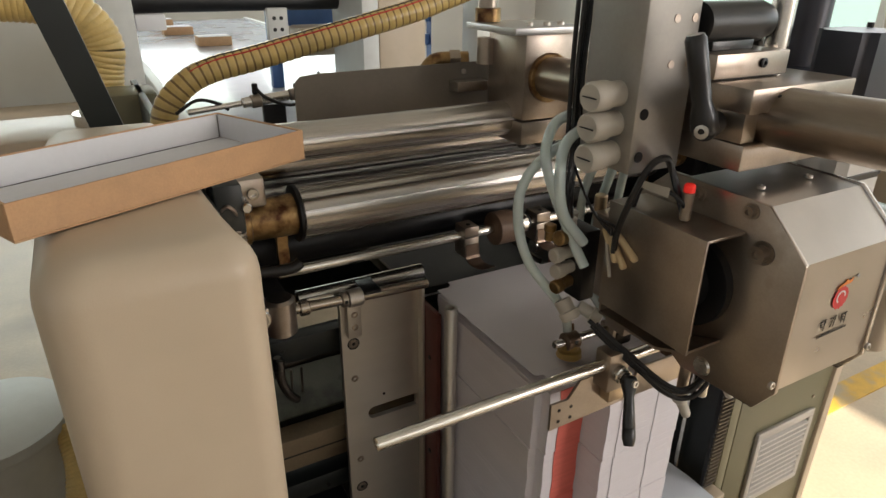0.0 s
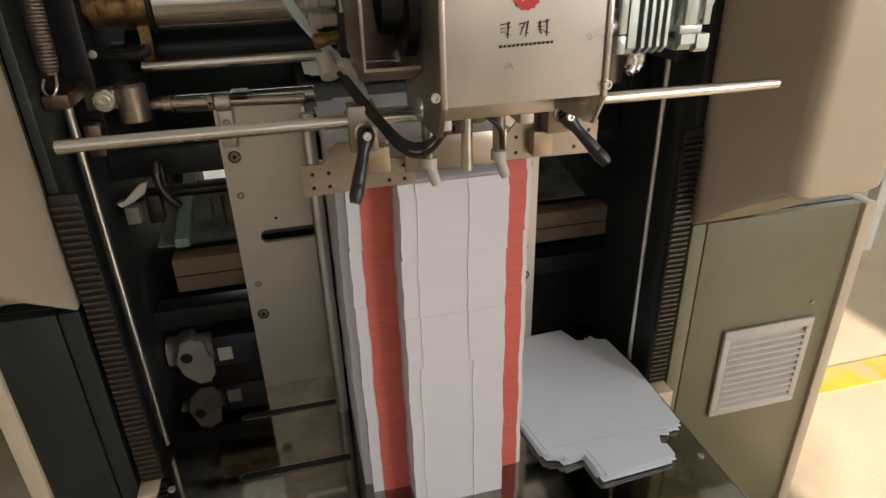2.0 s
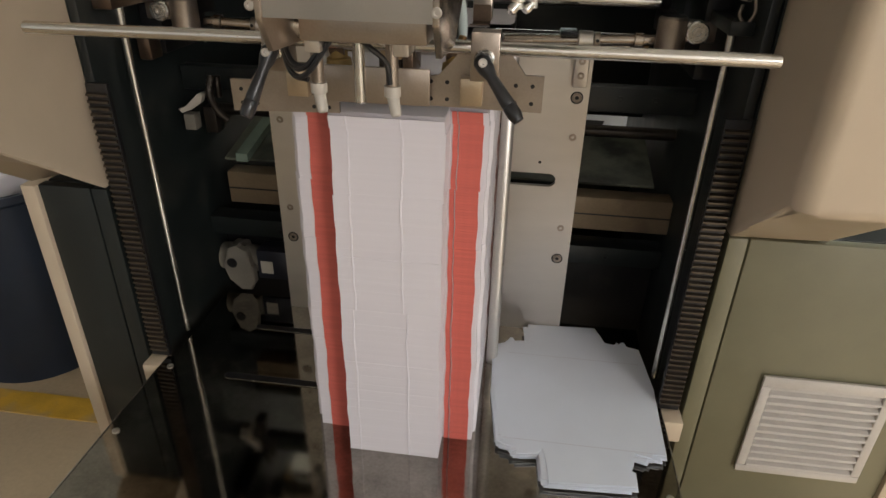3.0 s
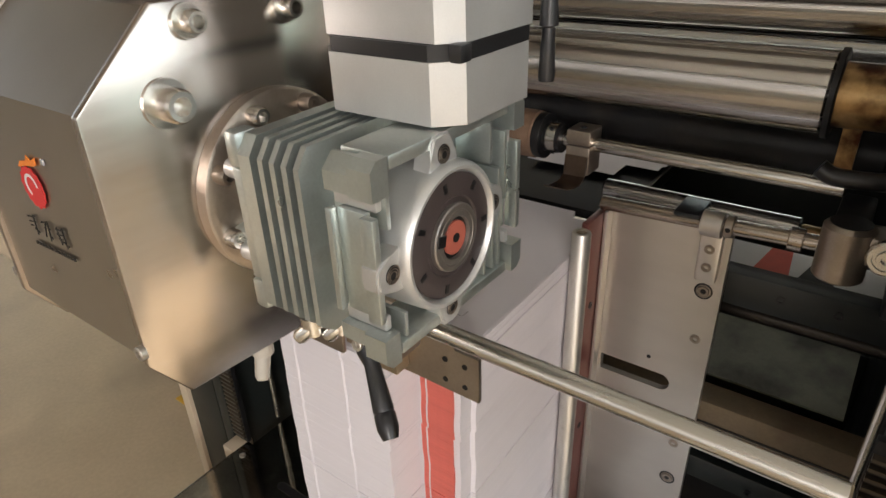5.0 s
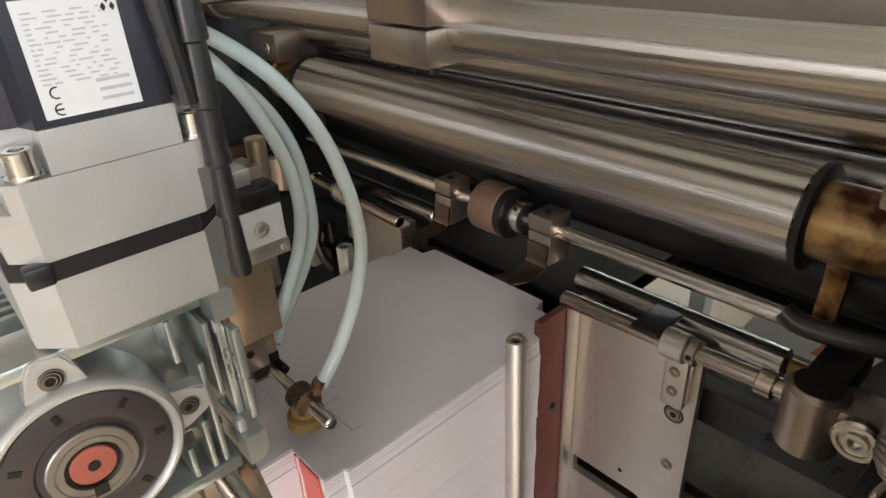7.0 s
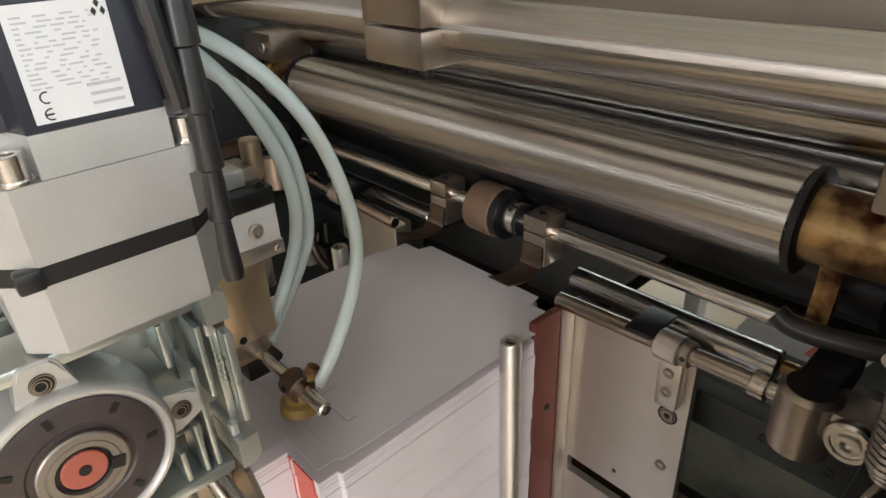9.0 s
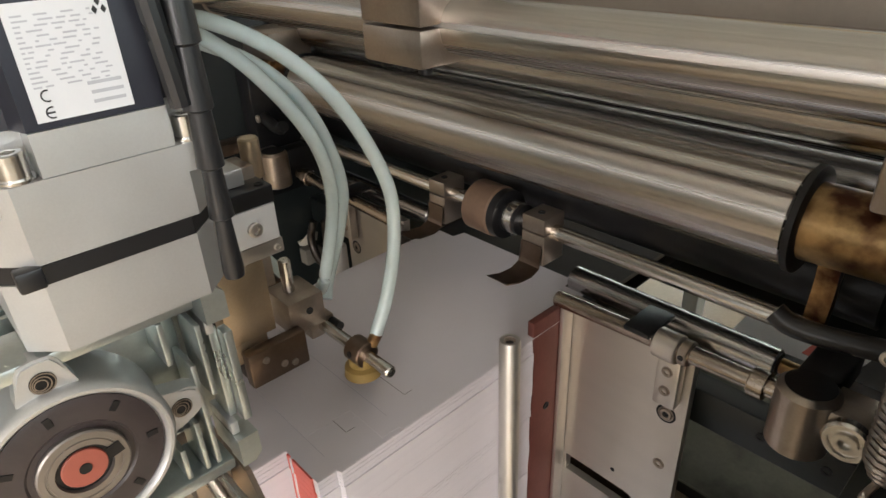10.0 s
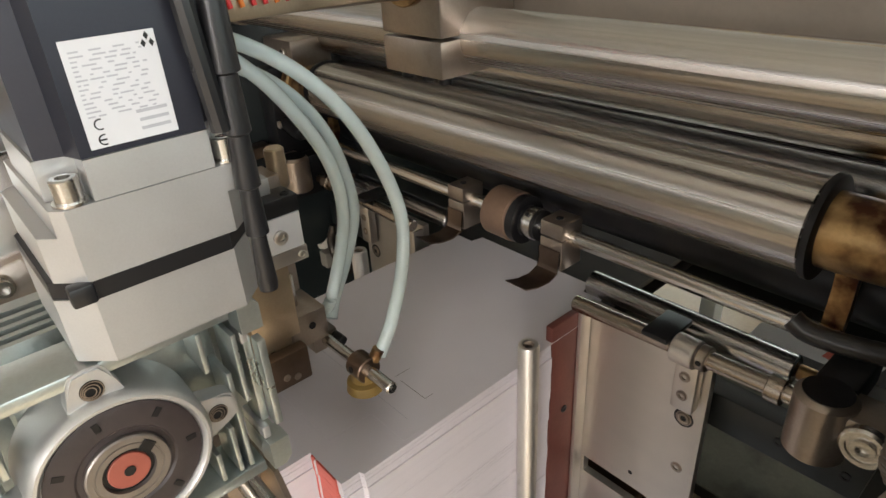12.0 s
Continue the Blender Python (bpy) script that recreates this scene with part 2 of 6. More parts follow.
def hall():
    bm = bm_new()
    add_box(bm, -9, 6.2, -6.4, 8.2, -0.2, 0)
    solid("floor", bm, FLOORM, "worn beige hall floor with dark stains", "floor", kind="structure")
    bm = bm_new()
    add_box(bm, -9, 6.2, -6.4, 8.2, 4.6, 4.8)
    solid("ceiling", bm, WALLM, "plain pale hall ceiling", "ceiling", kind="structure")

    def wall(name, axis, at, lo, hi, z0, z1, holes):
        bm = bm_new()

        def seg(a, b, zz0, zz1):
            if axis == "x":
                add_box(bm, at, at + 0.2, a, b, zz0, zz1)
            else:
                add_box(bm, a, b, at, at + 0.2, zz0, zz1)
        seg(lo, hi, 0, z0)
        seg(lo, hi, z1, 4.6)
        e = lo
        for a, b in holes:
            seg(e, a, z0, z1)
            e = b
        seg(e, hi, z0, z1)
        solid(name, bm, WALLM, "pale hall wall with wide window openings", "wall", kind="structure")
        for i, (a, b) in enumerate(holes):
            w = thing("window_" + name[5] + str(i + 1), ((at, a, z0) if axis == "x" else (a, at, z0)), "pale framed hall window with greenish light; west and south ones added", "window", kind="structure")
            bars = ((a, b, z0, z0 + 0.07), (a, b, z1 - 0.07, z1), (a, a + 0.07, z0 + 0.07, z1 - 0.07), (b - 0.07, b, z0 + 0.07, z1 - 0.07), ((a + b) / 2 - 0.04, (a + b) / 2 + 0.04, z0 + 0.07, z1 - 0.07))
            for u0, u1, v0, v1 in bars[: 4 if name == "wall_south" and 1 < a < 2 else 5]:
                bmf = bm_new()
                if axis == "x":
                    add_box(bmf, at - 0.03, at + 0.06, u0, u1, v0, v1)
                else:
                    add_box(bmf, u0, u1, at - 0.03, at + 0.06, v0, v1)
                part("window_frame", bmf, LIGHTBLUE, w)
            # opaque panes added behind the fill lamps to keep the sun out
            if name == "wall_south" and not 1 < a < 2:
                boxpart("frosted_pane", w, LABELM, a + 0.071, b - 0.071, at + 0.02, at + 0.03, z0 + 0.071, z1 - 0.071, 0.0, "opaque pane added to keep out the sun")
    wall("wall_east", "x", 6.0, -6.2, 8, 0.75, 3.8, [(-4.5, -1.2), (-0.6, 2.2), (2.6, 5.4)])
    # unseen opening, added to go with the fill from the west
    wall("wall_west", "x", -9.2, -6.4, 8.2, 1.2, 3.8, [(-4, 2)])
    wall("wall_north", "y", 8.0, -9, 6.2, 1.2, 3.8, [(-7, -3.4), (-2.8, 0.8), (1.4, 5)])
    # unseen wall; its narrow clear opening is added to shape the sun patch
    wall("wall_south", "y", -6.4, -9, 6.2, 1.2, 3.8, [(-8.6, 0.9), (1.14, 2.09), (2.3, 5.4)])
    for n, (x0, x1, y0, y1) in enumerate(((8.5, 8.55, -8.0, 11.0), (-10.0, 8.4, 11.0, 11.05))):
        bm = bm_new()
        add_box(bm, x0, x1, y0, y1, -0.2, 5.5)
        solid("backdrop_" + str(n + 1), bm, OUTSIDE, "pale mint daylight haze outside the windows", "backdrop", kind="structure")
    for x0, x1, y0, y1 in ((0.95, 5.5, 0.12, 0.22), (-1.25, -0.7, 0.045, 0.125)):
        bm = bm_new()
        add_box(bm, x0, x1, y0, y1, 0.0, 0.004)
        solid("floor_marking", bm, YELLOW, "worn yellow painted floor line", "floor marking", kind="structure")


hall()


# ---- the feeder: housing ----
ZINC = material("zinc_plated_tube", (0.62, 0.60, 0.565), 0.40, metal=0.9, vary=0.08, scale=14, streak=(1, 1, 0.3), bump=0.02, stain=(0.42, 0.39, 0.35), stain_scale=40, stain_at=0.7)
DARKSTEEL = material("dark_oiled_steel", (0.05, 0.042, 0.035), 0.35, metal=0.8, vary=0.2, scale=30, bump=0.06)
TRAYGREEN = material("oily_green_tray", (0.16, 0.17, 0.13), 0.3, vary=0.2, scale=10, stain=(0.03, 0.033, 0.026), stain_scale=12, stain_at=0.58)
TOOTH = material("oily_rack_tooth", (0.085, 0.07, 0.055), 0.32, metal=0.7, vary=0.25, scale=30)
DUSTY = material("dusty_grey_casting", (0.17, 0.155, 0.125), 0.6, vary=0.15, scale=20, bump=0.06)
LIPGREEN = material("pale_green_lip_paint", (0.24, 0.32, 0.25), 0.4, vary=0.1, bump=0.05)
VENTGREY = material("weathered_vent_plastic", (0.46, 0.43, 0.39), 0.5, vary=0.08, bump=0.05)
MAROON = material("red_reflecting_steel", (0.15, 0.050, 0.040), 0.4, metal=0.3, vary=0.2, scale=20, bump=0.05)
TAN = material("tan_primed_steel", (0.21, 0.155, 0.095), 0.45, metal=0.3, vary=0.2, scale=14, bump=0.06, stain=(0.12, 0.08, 0.05), stain_scale=9, stain_at=0.62)


def side_cover(sign):
    """Its inner cheek runs forward to a rounded nose."""
    c = thing("side_cover", (sign * 0.55, -0.1, 0.812), "cream powder-coated side cover with a rounded nose", "machine cover", "side covers")

    def corner(cx, cy, r, a0, a1, n=8):
        return [(cx + r * math.cos(radians(a0 + (a1 - a0) * i / n)), cy + r * math.sin(radians(a0 + (a1 - a0) * i / n))) for i in range(n + 1)]
    plan = [(0.4905, -0.01), (0.4905, -0.206), (0.485, -0.27), (0.478, -0.34), (0.471, -0.395)]
    plan += corner(0.491, -0.408, 0.022, 180, 270) + corner(0.590, -0.395, 0.035, 270, 360) + [(0.6255, -0.20), (0.6255, -0.01)]
    if sign < 0:
        plan = [(x + 0.009 * max(0.0, min(1.0, (-y - 0.206) / 0.16)) * (x < 0.53), y) for x, y in plan]
    bm = bm_new()
    levels = []
    rows = [(0.0, 0.016, 0.0), (0.003, 0.008, 0.0), (0.009, 0.002, 0.0), (0.02, 0.0, 0.0), (1.14, 0.0, 0.0)]
    rows += [(1.315 + 0.03 * math.sin(a), 0.0, 0.03 * (1 - math.cos(a))) for a in [math.pi / 2 * i / 6 for i in range(7)]]
    for z, lip, inset in rows:
        ring = []
        for x, y in plan:
            k = max(0.0, min(1.0, (-y - 0.206) / 0.20))
            zz = 0.814 + 0.128 * k + z if z < 0.5 else z
            w = lip * k
            px = 0.55 + (x - 0.55) * (1 - inset / 0.075)
            py = -0.01 + (y + 0.01) * (1 - inset / 0.42)
            ring.append(bm.verts.new((sign * (px + (w if x < 0.53 else -w)), py + w, zz)))
        levels.append(ring)
    for r0, r1 in zip(levels, levels[1:]):
        for i in range(len(plan)):
            j = (i + 1) % len(plan)
            bm.faces.new((r0[i], r0[j], r1[j], r1[i]))
    bm.faces.new(levels[0][::-1])
    bm.faces.new(levels[-1])
    part("shell", bm, CREAM, c)
    boxpart("inner_flange", c, DARKGREEN, *sorted((sign * 0.4875, sign * 0.4902)), -0.19, -0.02, 0.83, 1.33, 0.0005, "dark sheet steel lining")


side_cover(-1)
side_cover(1)


def cabinet(sign, outer):
    c = thing("side_cabinet", (sign * 0.68, 0.2, 0.0), "grey-green painted machine side cabinet with cream edge", "machine cabinet", "side cabinets")

    def bx(name, mat, x0, x1, y0, y1, z0, z1, bevel=0.002, label=""):
        xa, xb = sorted((sign * x0, sign * x1))
        return boxpart(name, c, mat, xa, xb, y0, y1, z0, z1, bevel, label)
    # left cabinet stands in shade, put into its panels as a darker colour
    paint = GREEN if sign > 0 else DARKGREEN
    bx("side_frame", DARKGREEN, 0.470, 0.4835, -0.195, 0.75, 0.03, 1.285, label="dark inner side frame")
    bx("corner_post", paint, 0.490, 0.518, -0.205, -0.03, 0.03, 0.8105)
    bx("door_panel", paint, 0.5205, outer - 0.027, -0.205, -0.185, 0.05, 0.8105, label="sheet metal door")
    edge = bx("outer_edge", CREAM, outer - 0.026, outer, -0.212, 0.6, 0.03, 0.8105, label="cream edge strip")
    bx("back_body", DARKGREEN, 0.52, outer - 0.027, -0.18, 0.6, 0.041, 0.81)
    bx("plinth", BLACK, 0.50, outer - 0.012, -0.17, 0.58, 0.0, 0.04)
    bx("stop_block", CREAM, 0.452, 0.486, -0.235, -0.19, 0.43, 0.473, 0.003, "off-white corner block")
    if sign > 0:
        v = bx("vent_frame", VENTGREY, 0.600, 0.797, -0.2080, -0.2055, 0.365, 0.570, 0.003, "pale plastic filter vent")
        rim = ((0.597, 0.800, 0.553, 0.573), (0.597, 0.800, 0.362, 0.376), (0.597, 0.612, 0.3765, 0.5525), (0.785, 0.800, 0.3765, 0.5525))
        for x0, x1, z0, z1 in rim:
            bm = bm_new()
            add_box(bm, x0, x1, -0.2150, -0.2083, z0, z1, 0.002)
            part("vent_rim", bm, VENTGREY, v)
        for i in range(11):
            z = 0.381 + i * 0.0157
            bm = bm_new()
            add_prism(bm, [(-0.2083, z), (-0.2083, z + 0.004), (-0.2155, z + 0.0002), (-0.2165, z - 0.003), (-0.2155, z - 0.0035)], "x", 0.6125, 0.7845)
            part("louvre", bm, VENTGREY, v)
        bm = bm_new()
        add_lathe(bm, (0.79, -0.206, 0.605), (0, -1, 0), [(0, 0.004), (0.002, 0.004)], 12)
        part("door_screw", bm, NICKEL, c)
    # lift shaft and rack on the inner face
    rodpart("lift_shaft", c, SHAFT, (sign * 0.452, -0.125, 0.478), (sign * 0.452, -0.125, 1.09), 0.006, 20, "bright vertical lift shaft")
    rack = bx("rack_bar", BLACK, 0.4465, 0.4815, -0.2045, -0.1955, 0.475, 0.985, 0.001, "black gear rack")
    bm = bm_new()
    add_prism(bm, [(-0.2046, -0.0034), (-0.2046, 0.0034), (-0.2095, 0.0016), (-0.2095, -0.0016)], "x", *sorted((sign * 0.4475, sign * 0.4805)))
    me = finish(bm, "tooth", TOOTH)
    me.transform(Matrix.Translation(-base_of(c)))
    for i in range(47):
        o = new("tooth", me)
        o.parent = rack
        o.location = (0, 0, 0.49 + i * 0.0104)
    return c


cabinet(-1, 0.64)
cabinet(1, 0.872)


def interior():
    m = thing("inner_frame", (0, 0.3, 0.3), "dark inner machine frame with cross beams", "machine frame")
    # added dark sheets shut out light from behind, so the interior stays dark
    boxpart("back_panel", m, DARKGREEN, -0.469, 0.469, 0.52, 0.53, 0.05, 0.60, 0.001, "dark sheet added to close off the rear")
    boxpart("back_panel", m, DARKGREEN, -0.469, 0.469, 0.52, 0.53, 0.775, 1.17, 0.001, "dark sheet added to close off the rear")
    boxpart("lower_panel", m, BLACK, -0.469, 0.469, 0.12, 0.125, 0.05, 0.62, 0.001)
    boxpart("cross_beam", m, TAN, -0.412, 0.469, 0.055, 0.10, 0.68, 0.748, 0.003, "tan cross beam with a dark seam")
    boxpart("beam_seam", m, BLACK, -0.411, 0.468, 0.0538, 0.0552, 0.712, 0.7145, 0.0)
    boxpart("lower_beam", m, DARKGREEN, -0.469, 0.469, 0.06, 0.11, 0.60, 0.64, 0.003)
    boxpart("upper_beam", m, DARKGREEN, -0.469, 0.469, 0.045, 0.075, 0.915, 0.960, 0.003)
    rodpart("cross_shaft", m, DARKSTEEL, (-0.469, 0.15, 0.849), (0.469, 0.15, 0.849), 0.012, 20, "oily brown cross shaft")
    bm = bm_new()
    add_prism(bm, [(0.11, 0.752), (0.33, 0.800), (0.33, 0.804), (0.11, 0.756)], "x", -0.44, 0.44)
    part("sloping_tray", bm, TRAYGREEN, m, "dark green sloping tray")
    bm = bm_new()
    add_prism(bm, [(0.09, 0.757), (0.33, 0.805), (0.33, 0.822), (0.09, 0.774)], "x", -0.405, -0.380)
    part("tray_lip", bm, LIPGREEN, m, "pale green tray side lip")
    for x in (-0.335, -0.315):
        rodpart("drip_rod", m, NICKEL, (x, 0.16, 0.766), (x, 0.15, 0.83), 0.0025, 8)
    for x, z in ((-0.37, 0.94), (0.34, 0.94), (-0.31, 0.62), (0.36, 0.62), (0.40, 0.94)):
        bm = bm_new()
        add_lathe(bm, (x, 0.0448 if z > 0.9 else 0.0535, z), (0, -1, 0), [(-0.001, 0.005), (0.001, 0.005), (0.001, 0.003), (-0.001, 0.003)], 14)
        part("bolt", bm, BLACK, m)
    s = thing("lift_motor", (-0.38, 0.09, 0.47), "dusty grey drive motor with a small label", "motor")
    bm = bm_new()
    add_lathe(bm, (-0.465, 0.09, 0.53), "x", [(0, 0.03), (0.02, 0.032), (0.03, 0.04), (0.05, 0.04), (0.055, 0.03), (0.12, 0.028)], 24)
    part("housing", bm, DUSTY, s)
    bm = bm_new()
    fs = add_prism(bm, [(-0.445, 0.53), (-0.430, 0.575), (-0.408, 0.584), (-0.405, 0.577), (-0.388, 0.572), (-0.384, 0.535), (-0.378, 0.532), (-0.378, 0.492), (-0.386, 0.488), (-0.388, 0.476), (-0.410, 0.474), (-0.436, 0.498)], "y", 0.040, 0.058)
    bmesh.ops.bevel(bm, geom=list(fs[0].edges), offset=0.002, segments=2, affect="EDGES")
    part("gear_housing", bm, DUSTY, s, "dusty cast gear housing")
    bm = bm_new()
    add_lathe(bm, (-0.424, 0.0398, 0.541), (0, -1, 0), [(0, 0.0115), (0.0008, 0.0115), (0.0008, 0.008)], 20)
    part("bore", bm, BLACK, s, "open dark bore")
    boxpart("motor_body", s, MOTORM, -0.377, -0.27, 0.06, 0.115, 0.495, 0.565, 0.004)
    boxpart("label", s, FITTING, -0.368, -0.341, 0.0590, 0.0598, 0.51, 0.54, 0.0)
    for sg in (-1,):
        k = thing("limit_switch", (sg * 0.40, 0.0, 0.86), "grey sensor switch on a bracket", "sensor")
        boxpart("bracket", k, DARKSTEEL, sg * 0.41 - 0.012, sg * 0.41 + 0.012, 0.02, 0.05, 0.84, 0.89, 0.002)
        rodpart("button", k, DARKSTEEL, (sg * 0.385, 0.02, 0.91), (sg * 0.385, 0.02, 0.95), 0.007, 14)
        boxpart("switch_body", k, DUSTY, sg * 0.440 - 0.012, sg * 0.440 + 0.010, 0.0, 0.024, 0.850, 0.880, 0.002)
        bm = bm_new()
        add_prism(bm, [(-0.462, 0.888), (-0.448, 0.892), (-0.420, 0.918), (-0.408, 0.921), (-0.415, 0.902), (-0.436, 0.888), (-0.455, 0.881)], "y", 0.004, 0.018)
        part("actuator", bm, FITTING, k, "pale plastic actuator")
        bm = bm_new()
        add_tube(bm, [(-0.385, 0.0, 0.955), (-0.388, -0.008, 0.925), (-0.378, -0.008, 0.895), (-0.365, 0.0, 0.875)], 0.007, 10)
        part("bent_arm", bm, DARKSTEEL, k)


interior()


def side_plate(sign):
    p = thing("side_plate", (sign * 0.21, 0.0, 0.47), "brushed steel guide plate with a long slot and countersunk screws", "guide plate", "guide plates")
    x0, x1 = 0.140, 0.283
    sx0, sx1, sz0, sz1 = 0.148, 0.243, 0.786, 0.811
    bm = bm_new()
    # one sheet with a round-ended slot through it
    zc, hr = (sz0 + sz1) / 2, (sz1 - sz0) / 2
    inner = [(sx0, sz0), (sx1 - hr, sz0)] + [(sx1 - hr + hr * math.sin(a), zc - hr * math.cos(a)) for a in [math.pi * i / 10 for i in range(1, 10)]] + [(sx1 - hr, sz1), (sx0, sz1)]
    outer = [(x0, 0.471), (x1, 0.471), (x1, 1.034), (x0, 1.034)]
    for y in (0.0, 0.010):
        vo = [bm.verts.new((sign * x, y, z)) for x, z in outer]
        vi = [bm.verts.new((sign * x, y, z)) for x, z in inner]
        es = [bm.edges.new((v[i], v[(i + 1) % len(v)])) for v in (vo, vi) for i in range(len(v))]
        bmesh.ops.triangle_fill(bm, edges=es, use_beauty=True)
    bm.verts.ensure_lookup_table()
    n = len(outer) + len(inner)
    vs = list(bm.verts)
    for off, cnt in ((0, len(outer)), (len(outer), len(inner))):
        for i in range(cnt):
            j = (i + 1) % cnt
            bm.faces.new((vs[off + i], vs[off + j], vs[n + off + j], vs[n + off + i]))
    part("plate", bm, STEEL, p)
    xa, xb = sorted((sign * 0.1395, sign * 0.1445))
    boxpart("edge_strip", p, STEEL, xa, xb, -0.018, -0.0005, 0.471, 1.03, 0.001)
    # steel guide; the stack's red reflection and the shade are in its colour
    xg = sorted((sign * 0.1300, sign * 0.1390))
    boxpart("inner_guide", p, MAROON, xg[0], xg[1], -0.060, -0.001, 0.4725, 1.030 if sign > 0 else 1.0, 0.001, "steel inner guide bar, red reflection put into its colour")
    for z in (0.905, 0.70):
        screwpart(p, (sign * 0.1388, -0.035, z), (sign, 0, 0), 0.0048, 0.0015, BLACK)
    xs = sorted((sign * 0.252, sign * 0.276))
    boxpart("hanger_strip", p, STEEL, xs[0], xs[1], -0.015, -0.0008, 0.970, 1.046, 0.003)
    for x, z, r, y in ((0.264, 1.013, 0.0058, -0.015), (0.264, 0.990, 0.0058, -0.015), (0.263, 0.95, 0.0085, 0), (0.264, 0.881, 0.0065, 0), (0.262, 0.705, 0.0065, 0), (0.262, 0.64, 0.0085, 0)):
        bm = bm_new()
        add_lathe(bm, (sign * x, y, z), (0, -1, 0), [(-0.001, r), (0.0006, r), (0.0008, r * 0.9), (0.0003, r * 0.86), (0.0003, r * 0.8), (0.0016, r * 0.72), (0.0016, r * 0.42), (-0.001, r * 0.38)], 20)
        part("screw", bm, NICKEL, p)
        if r > 0.008:
            bm = bm_new()
            add_lathe(bm, (sign * x, y, z), (0, -1, 0), [(-0.001, r + 0.0022), (0.0003, r + 0.0022), (0.0003, r + 0.0002)], 22)
            part("counterbore", bm, BLACK, p, "dark counterbore")
    bm = bm_new()
    add_lathe(bm, (sign * 0.212, 0.0002, 0.832), (0, -1, 0), [(0, 0.0028), (0.0005, 0.0028), (0.0005, 0.002)], 12)
    part("pin_hole", bm, BLACK, p)
    return p


side_plate(-1)
side_plate(1)


def guide_post(x, y, top):
    g = thing("guide_post", (x, y, 0.471), "bright round steel guide post beside the stack", "guide post", "guide posts")
    bm = bm_new()
    add_lathe(bm, (x, y, 0.471), "z", [(0, 0.0105), (top - 0.473, 0.0105), (top - 0.471, 0.0095), (top - 0.471, 0.006), (top - 0.50, 0.0055)], 28)
    part("tube", bm, ZINC, g)
    bm = bm_new()
    add_lathe(bm, (x, y, top - 0.006), "z", [(0, 0.0058), (0.001, 0.0058), (0.002, 0.0042), (0.003, 0.0058), (0.004, 0.0042), (0.005, 0.0058)], 16, caps=False)
    part("thread", bm, NICKEL, g)


guide_post(-0.140, -0.108, 1.040)
guide_post(0.154, -0.115, 1.048)


def platform():
    p = thing("lift_platform", (0, -0.4, 0.40), "black polished steel lift platform with scuffs and slots", "platform")
    bm = bm_new()
    add_prism(bm, [(-0.452, -0.86), (0.452, -0.86), (0.452, -0.20), (0.44, -0.20), (0.44, 0.03), (-0.44, 0.03), (-0.44, -0.20), (-0.452, -0.20)], "z", 0.455, 0.471)
    part("top_plate", bm, TABLETOP, p)
    for x in (-0.30, 0.30):
        boxpart("support_beam", p, BLACK, x - 0.03, x + 0.03, -0.8, 0.0, 0.36, 0.4548)
    for x0, x1, y in ((-0.327, -0.15, -0.083), (-0.325, -0.14, -0.235), (0.15, 0.327, -0.083)):
        bm = bm_new()
        n = 8
        out = [(x0 + 0.008 - 0.008 * math.sin(math.pi * i / n), y + 0.008 * math.cos(math.pi * i / n)) for i in range(n + 1)] + [(x1, y - 0.008), (x1, y + 0.008)]
        add_prism(bm, out, "z", 0.4712, 0.4722)
        part("slot_rim", bm, SHAFT, p, "bright edged slot")
        bm = bm_new()
        add_prism(bm, [(x0 + 0.0035, y + 0.004), (x0 + 0.0015, y + 0.001), (x0 + 0.001, y - 0.004), (x0 + 0.006, y - 0.0084), (x1, y - 0.0084), (x1, y + 0.0062), (x0 + 0.007, y + 0.0062)], "z", 0.4724, 0.4728)
        part("slot", bm, BLACK, p)
    for sg in (-1, 1):
        boxpart("edge_trim", p, SHAFT, *sorted((sg * 0.4522, sg * 0.4545)), -0.86, -0.20, 0.4555, 0.4722, 0.0005, "worn bright edge")
    for x, y in ((-0.433, -0.229), (0.433, -0.229), (0.436, -0.395), (-0.436, -0.395)):
        screwpart(p, (x, y, 0.4705), (0, 0, 1), 0.006, 0.003)
    return p


platform()


# ---- the boards ----
def blank_outline(n1, n2, n3):
    return [(-0.051, -0.371), (n1 - 0.0003, -0.371), (n1 - 0.0002, -0.3724), (n1 + 0.0013, -0.371), (n2 - 0.0003, -0.371), (n2 - 0.0002, -0.3724), (n2 + 0.0013, -0.371), (0.0885, -0.371), (0.0885, -0.324), (n3 - 0.0006, -0.324), (n3, -0.3272), (n3 + 0.0006, -0.324), (0.1365, -0.324), (0.1365, -0.306), (0.141, -0.304), (0.139, -0.062), (0.127, -0.058), (0.127, -0.022), (0.10, -0.022), (0.096, -0.004), (-0.086, -0.004), (-0.09, -0.022), (-0.117, -0.022), (-0.117, -0.058), (-0.123, -0.062), (-0.123, -0.304), (-0.1115, -0.306), (-0.1115, -0.324), (-0.051, -0.324)]


BLANK = blank_outline(-0.0298, 0.0362, 0.0985)


